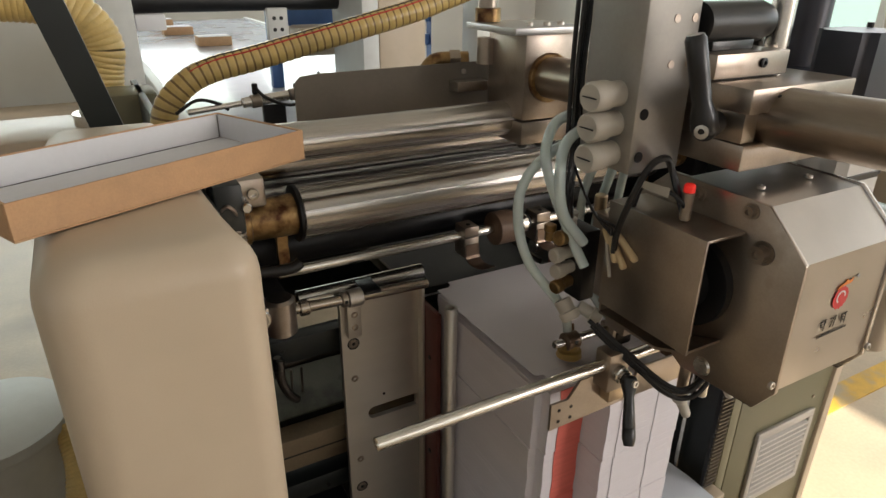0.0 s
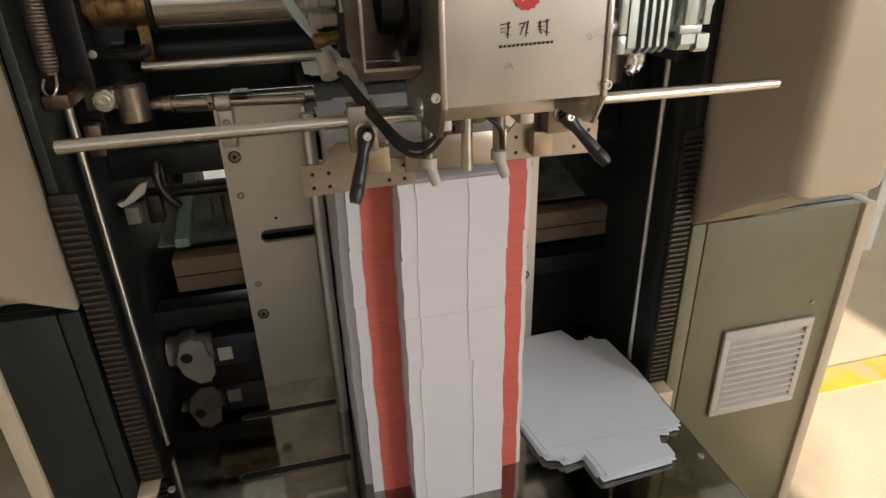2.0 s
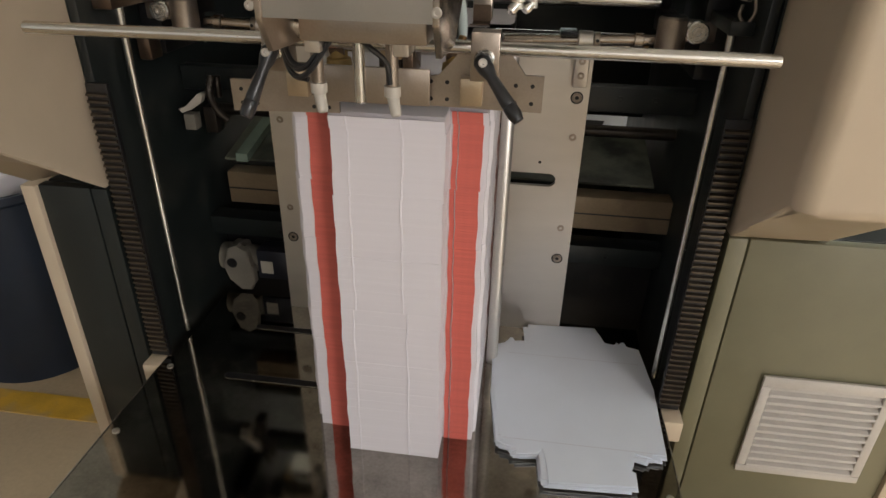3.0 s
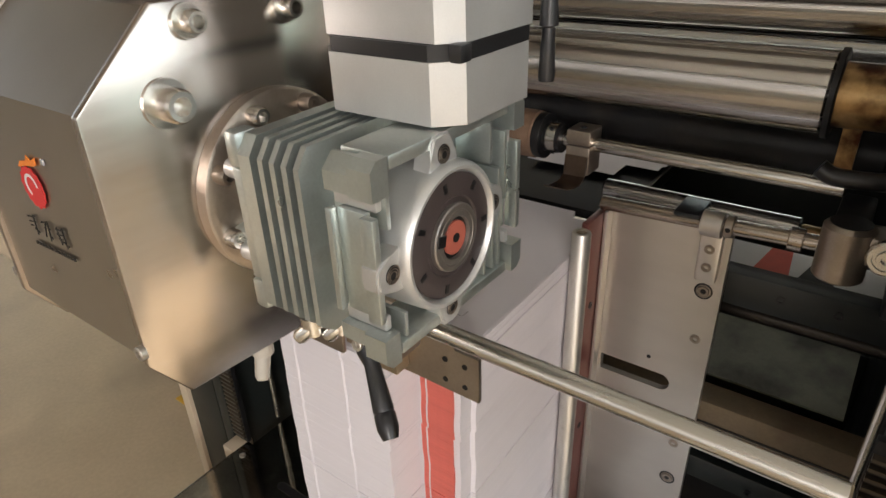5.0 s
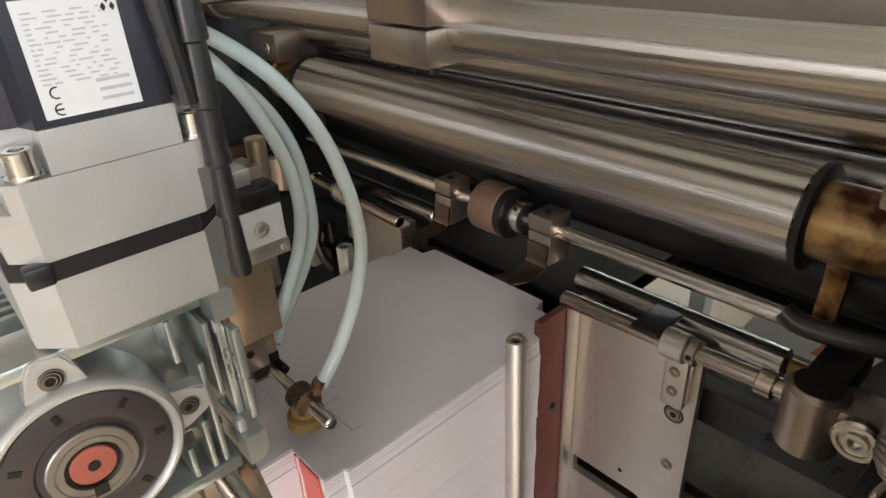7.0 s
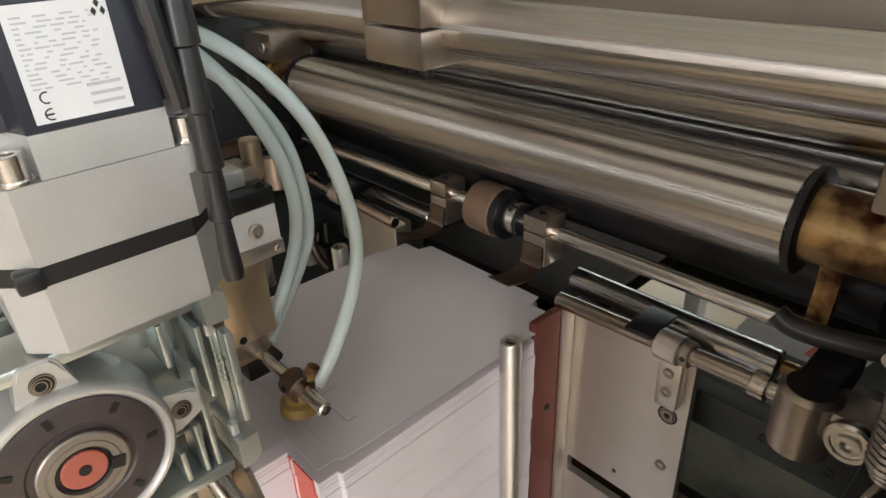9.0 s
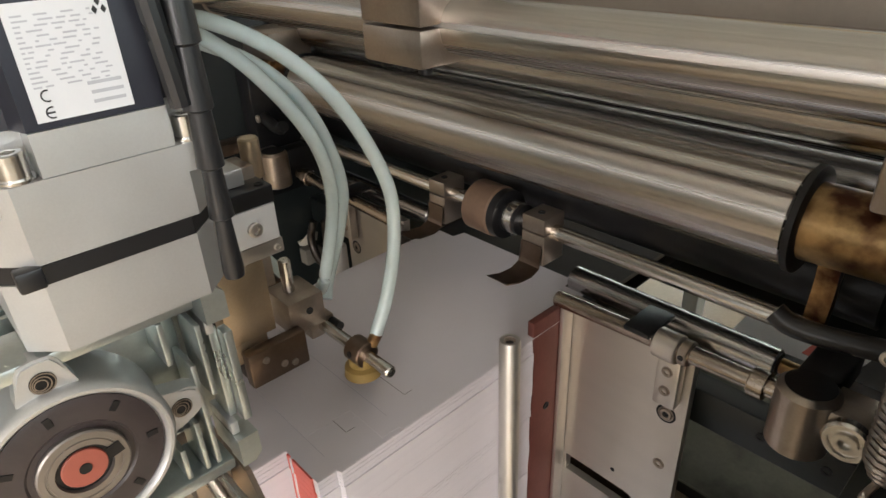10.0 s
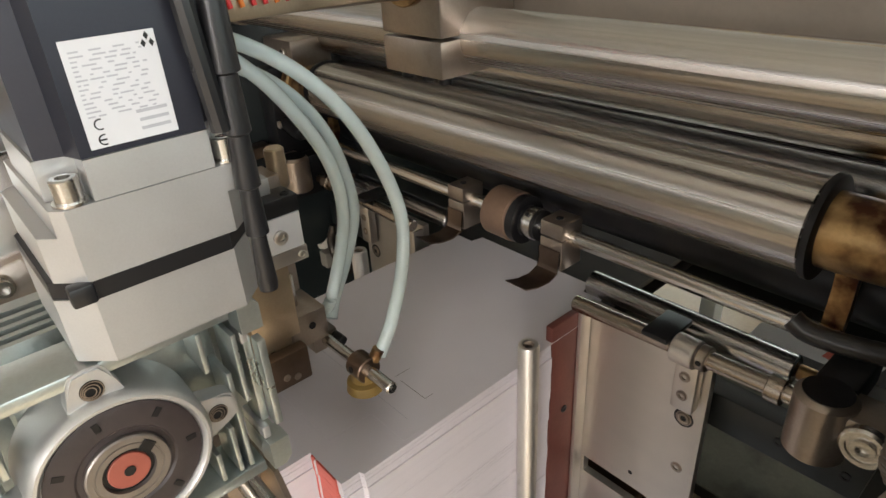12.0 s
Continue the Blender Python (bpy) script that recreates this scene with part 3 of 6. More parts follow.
def stack():
    s = thing("board_stack", (0, -0.15, 0.471), "tall stack of white die-cut boards with red printed corners", "cardboard stack")
    n, h0, h1 = 136, 0.4712, 1.0100
    t = (h1 - h0) / n
    bm = bm_new()
    add_prism(bm, BLANK, "z", 0, t * 0.999)
    upper = finish(bm, "blank", PAPER)
    bm = bm_new()
    add_prism(bm, blank_outline(-0.0335, 0.0425, 0.1000), "z", 0, t * 0.999)
    lower = finish(bm, "blank", PAPER)
    corners = []
    for out in ([(-0.0945, -0.3252), (-0.0530, -0.3258), (-0.0530, -0.3242), (-0.0945, -0.3242)], [(0.0915, -0.3258), (0.0982, -0.3258), (0.0982, -0.3242), (0.0915, -0.3242)], [(0.0994, -0.3258), (0.1295, -0.3258), (0.1295, -0.3242), (0.0994, -0.3242)]):
        bm = bm_new()
        add_prism(bm, out, "z", 0.0001, t * 0.99)
        corners.append(finish(bm, "red_corner", RED))
    rnd = random.Random(3)
    dx = dy = 0.0
    for i in range(n):
        if i % 22 == 0:
            dx, dy = rnd.uniform(-0.0012, 0.0012), rnd.uniform(-0.0006, 0.0006)
        o = new("blank", upper if i > 66 else lower)
        o.parent = s
        o.location = (dx + rnd.uniform(-0.00010, 0.00010) + 0.0006 * math.sin(i * 0.21) + 0.0004 * math.sin(i * 0.53 + 1), 0.15 + dy + rnd.uniform(-0.00012, 0.00012), i * t)
        for me2 in corners:
            r = new("red_corner", me2)
            r.parent = o
    return s


stack()


CREASE = material("pressed_crease", (0.50, 0.48, 0.53), 0.7, vary=0.03)
SLIT = material("shadowed_slit", (0.20, 0.18, 0.18), 0.7, vary=0.05)
# same white board, with the blue of sky light put into its colour
SKYLITBOARD = material("sky_lit_board", (0.71, 0.76, 0.84), 0.6, vary=0.03, scale=12, bump=0.04, bump_scale=900, random=0.03)


def loose_blanks():
    base = [(-0.046, -0.2), (0.083, -0.19), (0.084, -0.164), (0.074, -0.158), (0.082, -0.142), (0.087, -0.124), (0.112, -0.13), (0.116, -0.121), (0.136, -0.122), (0.140, 0.034), (0.129, 0.146), (0.107, 0.153), (0.103, 0.166), (0.094, 0.153), (0.066, 0.158), (0.060, 0.178), (0.050, 0.204), (-0.080, 0.195), (-0.077, 0.140), (-0.106, 0.134), (-0.112, 0.146), (-0.120, 0.128), (-0.139, 0.117), (-0.138, -0.014), (-0.119, -0.134), (-0.098, -0.138), (-0.095, -0.151), (-0.062, -0.146), (-0.056, -0.134), (-0.052, -0.146)]
    bm = bm_new()
    add_prism(bm, base, "z", 0, 0.0011)
    me = finish(bm, "loose_blank", SKYLITBOARD)
    creases = {}
    for y0 in (-0.1205, 0.0999):
        bm = bm_new()
        add_box(bm, -0.118, 0.122, y0, y0 + 0.0006, 0.00112, 0.00118)
        creases["crease" + str(y0)] = finish(bm, "crease", CREASE)
    rnd = random.Random(8)
    for i in range(10):
        o = tagged(new("loose_blank", me), "white die-cut board lying loose on the black platform", "cardboard sheet", "loose boards on the platform")
        for name, x0, x1, y0, y1 in (("crease", -0.118, 0.122, -0.1205, -0.1199), ("crease", -0.118, 0.122, 0.0999, 0.1005)):
            c = new(name, creases[name + str(y0)])
            c.parent = o
        o.matrix_world = pose(0.300 + rnd.uniform(-0.006, 0.005) + i * 0.0003, -0.200 + rnd.uniform(-0.008, 0.005), 0.4732 + i * 0.00125, 0, 0, rnd.uniform(-2.6, 2.2) * (0.3 if i == 9 else 1))


loose_blanks()


# ---- rollers, shafts and their fittings ----
def rollers():
    def roller(name, y, z, r, x0, x1, label, mat=CHROME, seg=64):
        g = thing(name, (0, y, z), label, "roller")
        bm = bm_new()
        add_lathe(bm, (x0, y, z), "x", [(0, r - 0.002), (0.002, r), (x1 - x0 - 0.002, r), (x1 - x0, r - 0.002)], seg)
        part("barrel", bm, mat, g)
        if r > 0.026:
            for e, sg in ((x0, -1), (x1, 1)):
                if name != "main_roller":
                    rodpart("journal", g, SHAFT, (e + sg * 0.0004, y, z), (e + sg * 0.026, y, z), r * 0.45, 18)
        return g
    y, z = 0.0, 1.194
    m = roller("main_roller", y, z, 0.0385, -0.336, 0.341, "large ground chrome glue roller with bronze bushes")
    for sg, e in ((-1, -0.336), (1, 0.341)):
        bm = bm_new()
        add_lathe(bm, (e + sg * 0.0005, y, z), (sg, 0, 0), [(0.006, 0.030), (0.070, 0.029), (0.072, 0.033), (0.085, 0.033), (0.085, 0.02), (0.126, 0.02)], 48)
        part("bush", bm, BRASSY, m, "oily bronze bearing bush")
        bm = bm_new()
        add_lathe(bm, (e + sg * 0.0004, y, z), (sg, 0, 0), [(0, 0.0415), (0.005, 0.0415), (0.006, 0.040), (0.006, 0.02)], 48)
        part("end_flange", bm, BLACK, m, "thin black end flange")
        bm = bm_new()
        add_prism(bm, [(0.004, 1.112), (0.008, 1.100), (0.013, 1.108), (0.018, 1.125), (0.016, 1.142), (0.022, 1.162), (0.006, 1.164), (0.008, 1.140)], "x", *sorted((e + sg * 0.016, e + sg * 0.032)))
        part("scraper_arm", bm, BRASSY, m, "oil-stained scraper arm")
    u = roller("upper_roller", 0.05, 1.262, 0.030, -0.44, 0.44, "bright steel transfer roller")
    roller("idle_roller", 0.10, 1.195, 0.034, -0.44, 0.44, "steel idle roller behind the main roller", DARKCHROME)
    roller("back_roller", 0.075, 1.118, 0.033, -0.40, 0.40, "dark steel rear roller", BLACK)
    c = roller("cross_bar", -0.068, 1.3155, 0.0252, -0.468, 0.468, "thick polished steel cross bar")
    for sg in (-1, 1):
        bm = bm_new()
        add_lathe(bm, (sg * 0.430, -0.068, 1.3155), (sg, 0, 0), [(0, 0.029), (0.036, 0.029)], 40)
        part("end_collar", bm, NICKEL, c)
    p = roller("pressure_shaft", 0.0, 1.105, 0.0085, -0.374, 0.374, "thin bright steel pressure shaft with a rubber wheel", SHAFT, 28)
    bm = bm_new()
    add_lathe(bm, (0.002, 0.0, 1.105), "x", [(0, 0.026), (0.002, 0.0295), (0.036, 0.0295), (0.038, 0.027)], 40)
    part("rubber_wheel", bm, RUBBERWHEEL, p, "brown rubber pressure wheel")
    bm = bm_new()
    add_lathe(bm, (0.0403, 0.0, 1.105), "x", [(0, 0.028), (0.010, 0.028), (0.010, 0.018), (0.032, 0.0175), (0.032, 0.009)], 36)
    part("wheel_hub", bm, BLACK, p, "black hub with a steel collar")
    bm = bm_new()
    add_lathe(bm, (0.055, 0.0, 1.105), "x", [(0, 0.0185), (0.012, 0.0185), (0.013, 0.0165)], 30)
    part("collar", bm, SHAFT, p)
    for i in range(3):
        a = 0.7 + i * 2.1
        screwpart(p, (0.061, -math.sin(a) * 0.0183, 1.105 + math.cos(a) * 0.0183), (0, -math.sin(a), math.cos(a)), 0.0025, 0.002, BLACK)
    for x, w in ((-0.064, 0.028), (0.084, 0.030)):
        k = thing("finger_clamp", (x, 0, 1.08), "oil-brown clamp block with a bent steel finger", "clamp", "finger clamps")
        boxpart("upper_jaw", k, NICKEL, x, x + w, -0.018, 0.016, 1.1062, 1.124, 0.0015)
        boxpart("lower_jaw", k, NICKEL, x, x + w, -0.018, 0.016, 1.070, 1.1048, 0.0015)
        bm = bm_new()
        line = [(-0.019, 1.094), (-0.0195, 1.080), (-0.0235, 1.070), (-0.036, 1.0655), (-0.054, 1.067), (-0.074, 1.073)]
        back = [(a + 0.0006, b - 0.0013) if i > 1 else (a - 0.0012, b) for i, (a, b) in enumerate(line)]
        add_prism(bm, line + back[::-1], "x", x + 0.001, x + w - 0.001)
        part("finger", bm, FINGER, k, "bent spring-steel finger")
        screwpart(k, (x + w / 2, -0.004, 1.124), (0, 0, 1), 0.004, 0.0015, BLACK)
    for sg in (-1, 1):
        h = thing("hanger_shaft", (sg * 0.25, -0.02, 1.056), "thin steel hanger shaft with collars above the guide plate", "shaft", "hanger shafts")
        rodpart("rod", h, HUBROD, (sg * 0.136, -0.020, 1.0425), (sg * 0.37, -0.020, 1.0515), 0.0085, 28)
        for x0, x1, r, mat, name in ((0.2525, 0.2755, 0.0145, STEEL, "hanger_ring"), (0.277, 0.286, 0.0125, NICKEL, "collar"), (0.338, 0.352, 0.0125, HUBROD, "bush")):
            bm = bm_new()
            a, b = sorted((sg * x0, sg * x1))
            zc = 1.0425 + 0.009 * (x0 - 0.136) / 0.234
            add_lathe(bm, (a, -0.020, zc), "x", [(0, r - 0.001), (0.001, r), (b - a - 0.001, r), (b - a, r - 0.001)], 28)
            part(name, bm, mat, h)
        screwpart(h, (sg * 0.2815, -0.0325, 1.049), (0, -1, 0), 0.0028, 0.0006, BLACK)
        boxpart("black_pad", h, BLACK, *sorted((sg * 0.224, sg * 0.2515)), -0.036, 0.012, 1.0540, 1.0600, 0.002, "flat black rubber pad")
        f = thing("lower_roller", (sg * 0.23, 0.03, 1.035), "short dark chrome feed roller above the guide plate", "roller", "lower rollers")
        bm = bm_new()
        add_lathe(bm, (sg * 0.118, 0.034, 1.037), (sg, 0, 0), [(0, 0.012), (0.002, 0.014), (0.222, 0.014), (0.224, 0.012)], 36)
        part("barrel", bm, DARKCHROME, f)
        rodpart("journal", f, BRASSY, (sg * 0.3425, 0.034, 1.037), (sg * 0.372, 0.034, 1.037), 0.0075, 18)


HUBROD = material("worn_brown_steel_rod", (0.42, 0.36, 0.30), 0.25, metal=1.0, vary=0.15, scale=12, streak=(1, 8, 8), bump=0.02)
DARKCHROME = material("dark_chrome", (0.50, 0.49, 0.48), 0.24, metal=1.0, vary=0.15, scale=9, streak=(0.002, 20, 20), bump=0.01)
FINGER = material("brown_spring_steel", (0.16, 0.115, 0.085), 0.32, metal=0.9, vary=0.2, scale=30, bump=0.05)
RUBBERWHEEL = material("brown_rubber_tread", (0.16, 0.10, 0.065), 0.5, vary=0.2, scale=40, bump=0.1)
rollers()


def end_fittings(sg):
    k = thing("pressure_link", (sg * 0.40, -0.05, 1.05), "bronze-brown pivot link with a large steel screw", "link", "pivot links")
    bm = bm_new()
    add_lathe(bm, (sg * 0.387, -0.050, 1.036), "z", [(0, 0.020), (0.002, 0.022), (0.052, 0.022), (0.056, 0.018)], 36)
    part("link_head", bm, NICKEL, k)
    # thin black disc paints the shaded top of the link
    bm = bm_new()
    add_lathe(bm, (sg * 0.387, -0.050, 1.0925), "z", [(0, 0.0176), (0.0006, 0.0176)], 32)
    part("link_top", bm, BLACK, k, "link top with its shade put in as black")
    boxpart("rear_arm", k, BLACK, *sorted((sg * 0.372, sg * 0.402)), -0.034, 0.03, 1.062, 1.0915, 0.003)
    boxpart("link_arm", k, NICKEL, *sorted((sg * 0.398, sg * 0.448)), -0.062, -0.025, 1.058, 1.086, 0.003)
    bm = bm_new()
    add_lathe(bm, (sg * 0.4205, -0.0625, 1.072), (0, -1, 0), [(0, 0.0165), (0.006, 0.0165), (0.008, 0.0145), (0.008, 0.0115), (0.006, 0.011), (0.006, 0.0085), (0.009, 0.008), (0.009, 0.0045), (0.005, 0.004)], 32)
    part("pivot_screw", bm, SHAFT, k, "bright pivot screw")
    boxpart("spring_lug", k, FINGER if sg < 0 else DARKGREEN, *sorted((sg * 0.436, sg * 0.468)), -0.165, -0.06, 1.085, 1.104, 0.003)
    boxpart("upper_lug", k, DARKGREEN, *sorted((sg * 0.438, sg * 0.4695)), -0.16, -0.11, 1.24, 1.30, 0.004)
    rodpart("upper_pin", k, SHAFT, (sg * 0.436, -0.165, 1.272), (sg * 0.436, -0.105, 1.272), 0.006)
    s = thing("tension_spring", (sg * 0.442, -0.155, 1.09), "bright steel tension spring with hooked ends", "spring", "tension springs")
    pts = []
    turns, n = 27, 27 * 10
    a, b = Vector((sg * 0.450, -0.150, 1.252)), Vector((sg * 0.452, -0.150, 1.128))
    for i in range(n + 1):
        q = i / n
        c = a.lerp(b, q)
        th = 2 * math.pi * turns * q
        r = 0.0112 * min(1, 0.55 + 5 * min(q, 1 - q))
        pts.append((c.x + r * math.cos(th), c.y + r * math.sin(th), c.z))
    bm = bm_new()
    ring = []
    for i, p in enumerate(pts):
        w = (Vector(pts[min(i + 1, n)]) - Vector(pts[max(i - 1, 0)])).normalized()
        u = w.cross(Vector((0, 0, 1))).normalized()
        v = w.cross(u)
        ring.append([bm.verts.new(Vector(p) + (u * math.cos(2 * math.pi * j / 6) + v * math.sin(2 * math.pi * j / 6)) * 0.0021) for j in range(6)])
    for r0, r1 in zip(ring, ring[1:]):
        for j in range(6):
            bm.faces.new((r0[j], r0[(j + 1) % 6], r1[(j + 1) % 6], r1[j]))
    part("coil", bm, NICKEL, s)
    for zc, d in ((1.268, 1), (1.110, -1)):
        bm = bm_new()
        add_tube(bm, [(sg * 0.456 + 0.008, -0.150, zc - d * 0.02), (sg * 0.456 + 0.009, -0.158, zc - d * 0.004), (sg * 0.456, -0.162, zc + d * 0.009), (sg * 0.456 - 0.009, -0.156, zc), (sg * 0.456 - 0.006, -0.150, zc - d * 0.012)], 0.0022, 8)
        part("hook", bm, NICKEL, s)
    lv = thing("lock_lever", (sg * 0.40, -0.03, 1.10), "black plastic clamping lever on the shaft end", "lever", "clamping levers")
    bm = bm_new()
    add_tube(bm, [(sg * 0.350, -0.045, 1.137), (sg * 0.362, -0.045, 1.131), (sg * 0.385, -0.042, 1.130), (sg * 0.425, -0.034, 1.132), (sg * 0.462, -0.03, 1.135)], 0.0085, 12)
    part("handle", bm, PLASTIC, lv)
    screwpart(lv, (sg * 0.425, -0.045, 1.134), (0, -1, 0), 0.006, 0.003)
    b = thing("bearing_block", (sg * 0.44, 0.0, 1.16), "brown steel bearing block with a socket screw", "bearing block", "bearing blocks")
    boxpart("block", b, NICKEL, *sorted((sg * 0.384, sg * 0.4695)), -0.028, 0.04, 1.222, 1.262, 0.003)
    bm = bm_new()
    add_lathe(bm, (sg * 0.402, -0.0285, 1.243), (0, -1, 0), [(0, 0.008), (0.005, 0.008), (0.006, 0.007), (0.006, 0.004), (0.002, 0.0035)], 18)
    part("socket_screw", bm, SHAFT, b)
    boxpart("housing", b, BLACK, *sorted((sg * 0.43, sg * 0.4695)), -0.05, 0.10, 1.00, 1.22, 0.004)
    if sg < 0:
        boxpart("terminal_block", b, FINGER, *sorted((sg * 0.425, sg * 0.448)), -0.105, -0.07, 1.0, 1.048, 0.004, "small brown valve body")


end_fittings(-1)
end_fittings(1)


def top_guard():
    g = thing("guard_plate", (0.0, 0.02, 1.29), "brown-grey sheet guard standing behind the cross bar", "guard plate")
    bm = bm_new()
    out = [(-0.318, 1.285), (0.46, 1.285), (0.46, 1.39), (-0.285, 1.383)] + [(-0.30 - 0.018 * math.sin(a), 1.365 + 0.018 * math.cos(a)) for a in (0.5, 1.0, 1.5)]
    add_prism(bm, out, "y", 0.022, 0.026)
    part("sheet", bm, GUARD, g)
    boxpart("tab", g, NICKEL, -0.075, -0.02, -0.005, 0.021, 1.345, 1.36, 0.001)
    screwpart(g, (-0.05, 0.0218, 1.372), (0, -1, 0), 0.004, 0.002)


GUARD = material("brown_grey_guard_paint", (0.17, 0.145, 0.115), 0.5, vary=0.1, bump=0.06)
top_guard()


# ---- guide rod and its brackets ----
BRASSPLATE = material("warm_nickel_plate", (0.50, 0.40, 0.28), 0.35, metal=0.85, vary=0.1, scale=25, bump=0.06, bump_scale=500)
def lever_handle(parent, a, b, r=0.007):
    a, b = Vector(a), Vector(b)
    d = (b - a).normalized()
    bm = bm_new()
    n = (b - a).length
    add_lathe(bm, a - d * 0.008, d, [(0, r * 0.9), (0.004, r * 1.3), (0.014, r * 1.25), (0.024, r * 0.82), (n * 0.5, r * 0.90), (n * 0.80, r * 1.08), (n * 0.82, r * 1.0), (n * 0.85, r * 1.1), (n * 0.98, r * 1.1), (n + 0.006, r * 0.8)], 14)
    return part("handle", bm, PLASTIC, parent, "black plastic lever")


def guide_rod():
    g = thing("guide_rod", (0.02, -0.40, 1.10), "long bright steel rod across the stack front", "rod")
    rodpart("rod", g, ROD, (-0.389, -0.399, 1.100), (0.424, -0.404, 1.101), 0.0070, 28)
    for sg, xc, px0, px1, z0, z1, tip in ((-1, -0.090, -0.160, -0.032, 1.013, 1.050, (-0.111, -0.462, 1.029)), (1, 0.134, 0.062, 0.197, 1.030, 1.070, (0.175, -0.457, 1.040))):
        k = thing("rod_bracket", (xc, -0.39, 1.03), "nickel-plated rod clamp with a drilled plate and black lever", "bracket", "rod brackets")
        boxpart("clamp_block", k, NICKEL, xc - 0.015, xc + 0.015, -0.4125, -0.388, 1.068, 1.118, 0.0015)
        boxpart("lower_block", k, BRASSPLATE, xc - 0.015 * sg - 0.011, xc - 0.015 * sg + 0.013, -0.3995, -0.3835, 1.038, 1.0675, 0.001)
        bm = bm_new()
        if sg < 0:
            out = [(px0, z0), (px1, z0 + 0.004), (px1, z1 - 0.006), (px1 - 0.03, z1), (xc + 0.03, z1 + 0.022), (xc - 0.028, z1 + 0.022), (xc - 0.045, z1), (px0, z1)]
        else:
            out = [(px0, z0 + 0.002), (px1, z0), (px1, z1), (px1 - 0.02, z1), (px1 - 0.035, z1 + 0.02), (xc - 0.03, z1 + 0.02), (px0 + 0.02, z1 - 0.004), (px0, z1 - 0.006)]
        add_prism(bm, out, "y", -0.3832, -0.3795)
        part("plate", bm, NICKEL, k)
        for x in (px0 + 0.012, px0 + 0.030, px1 - 0.012, px1 - 0.030):
            for z in (z0 + 0.010, z1 - 0.011):
                bm = bm_new()
                add_lathe(bm, (x, -0.3834, z), (0, -1, 0), [(0, 0.0024), (0.0004, 0.0024), (0.0004, 0.0018)], 10)
                part("hole", bm, BLACK, k)
        bm = bm_new()
        add_lathe(bm, (xc, -0.4127, 1.092), (0, -1, 0), [(0, 0.0105), (0.006, 0.0105), (0.007, 0.009), (0.012, 0.009)], 24)
        part("washer", bm, SHAFT, k)
        lever_handle(k, (xc, -0.430, 1.090), tip)
        screwpart(k, (xc, -0.4375, 1.093), (0, -1, 0.15), 0.0045, 0.003)


guide_rod()


# ---- the head ----
STAINLESS = material("brushed_stainless_plate", (0.55, 0.50, 0.46), 0.21, metal=1.0, vary=0.06, scale=12, streak=(1, 1, 14), bump=0.012, bump_scale=900)


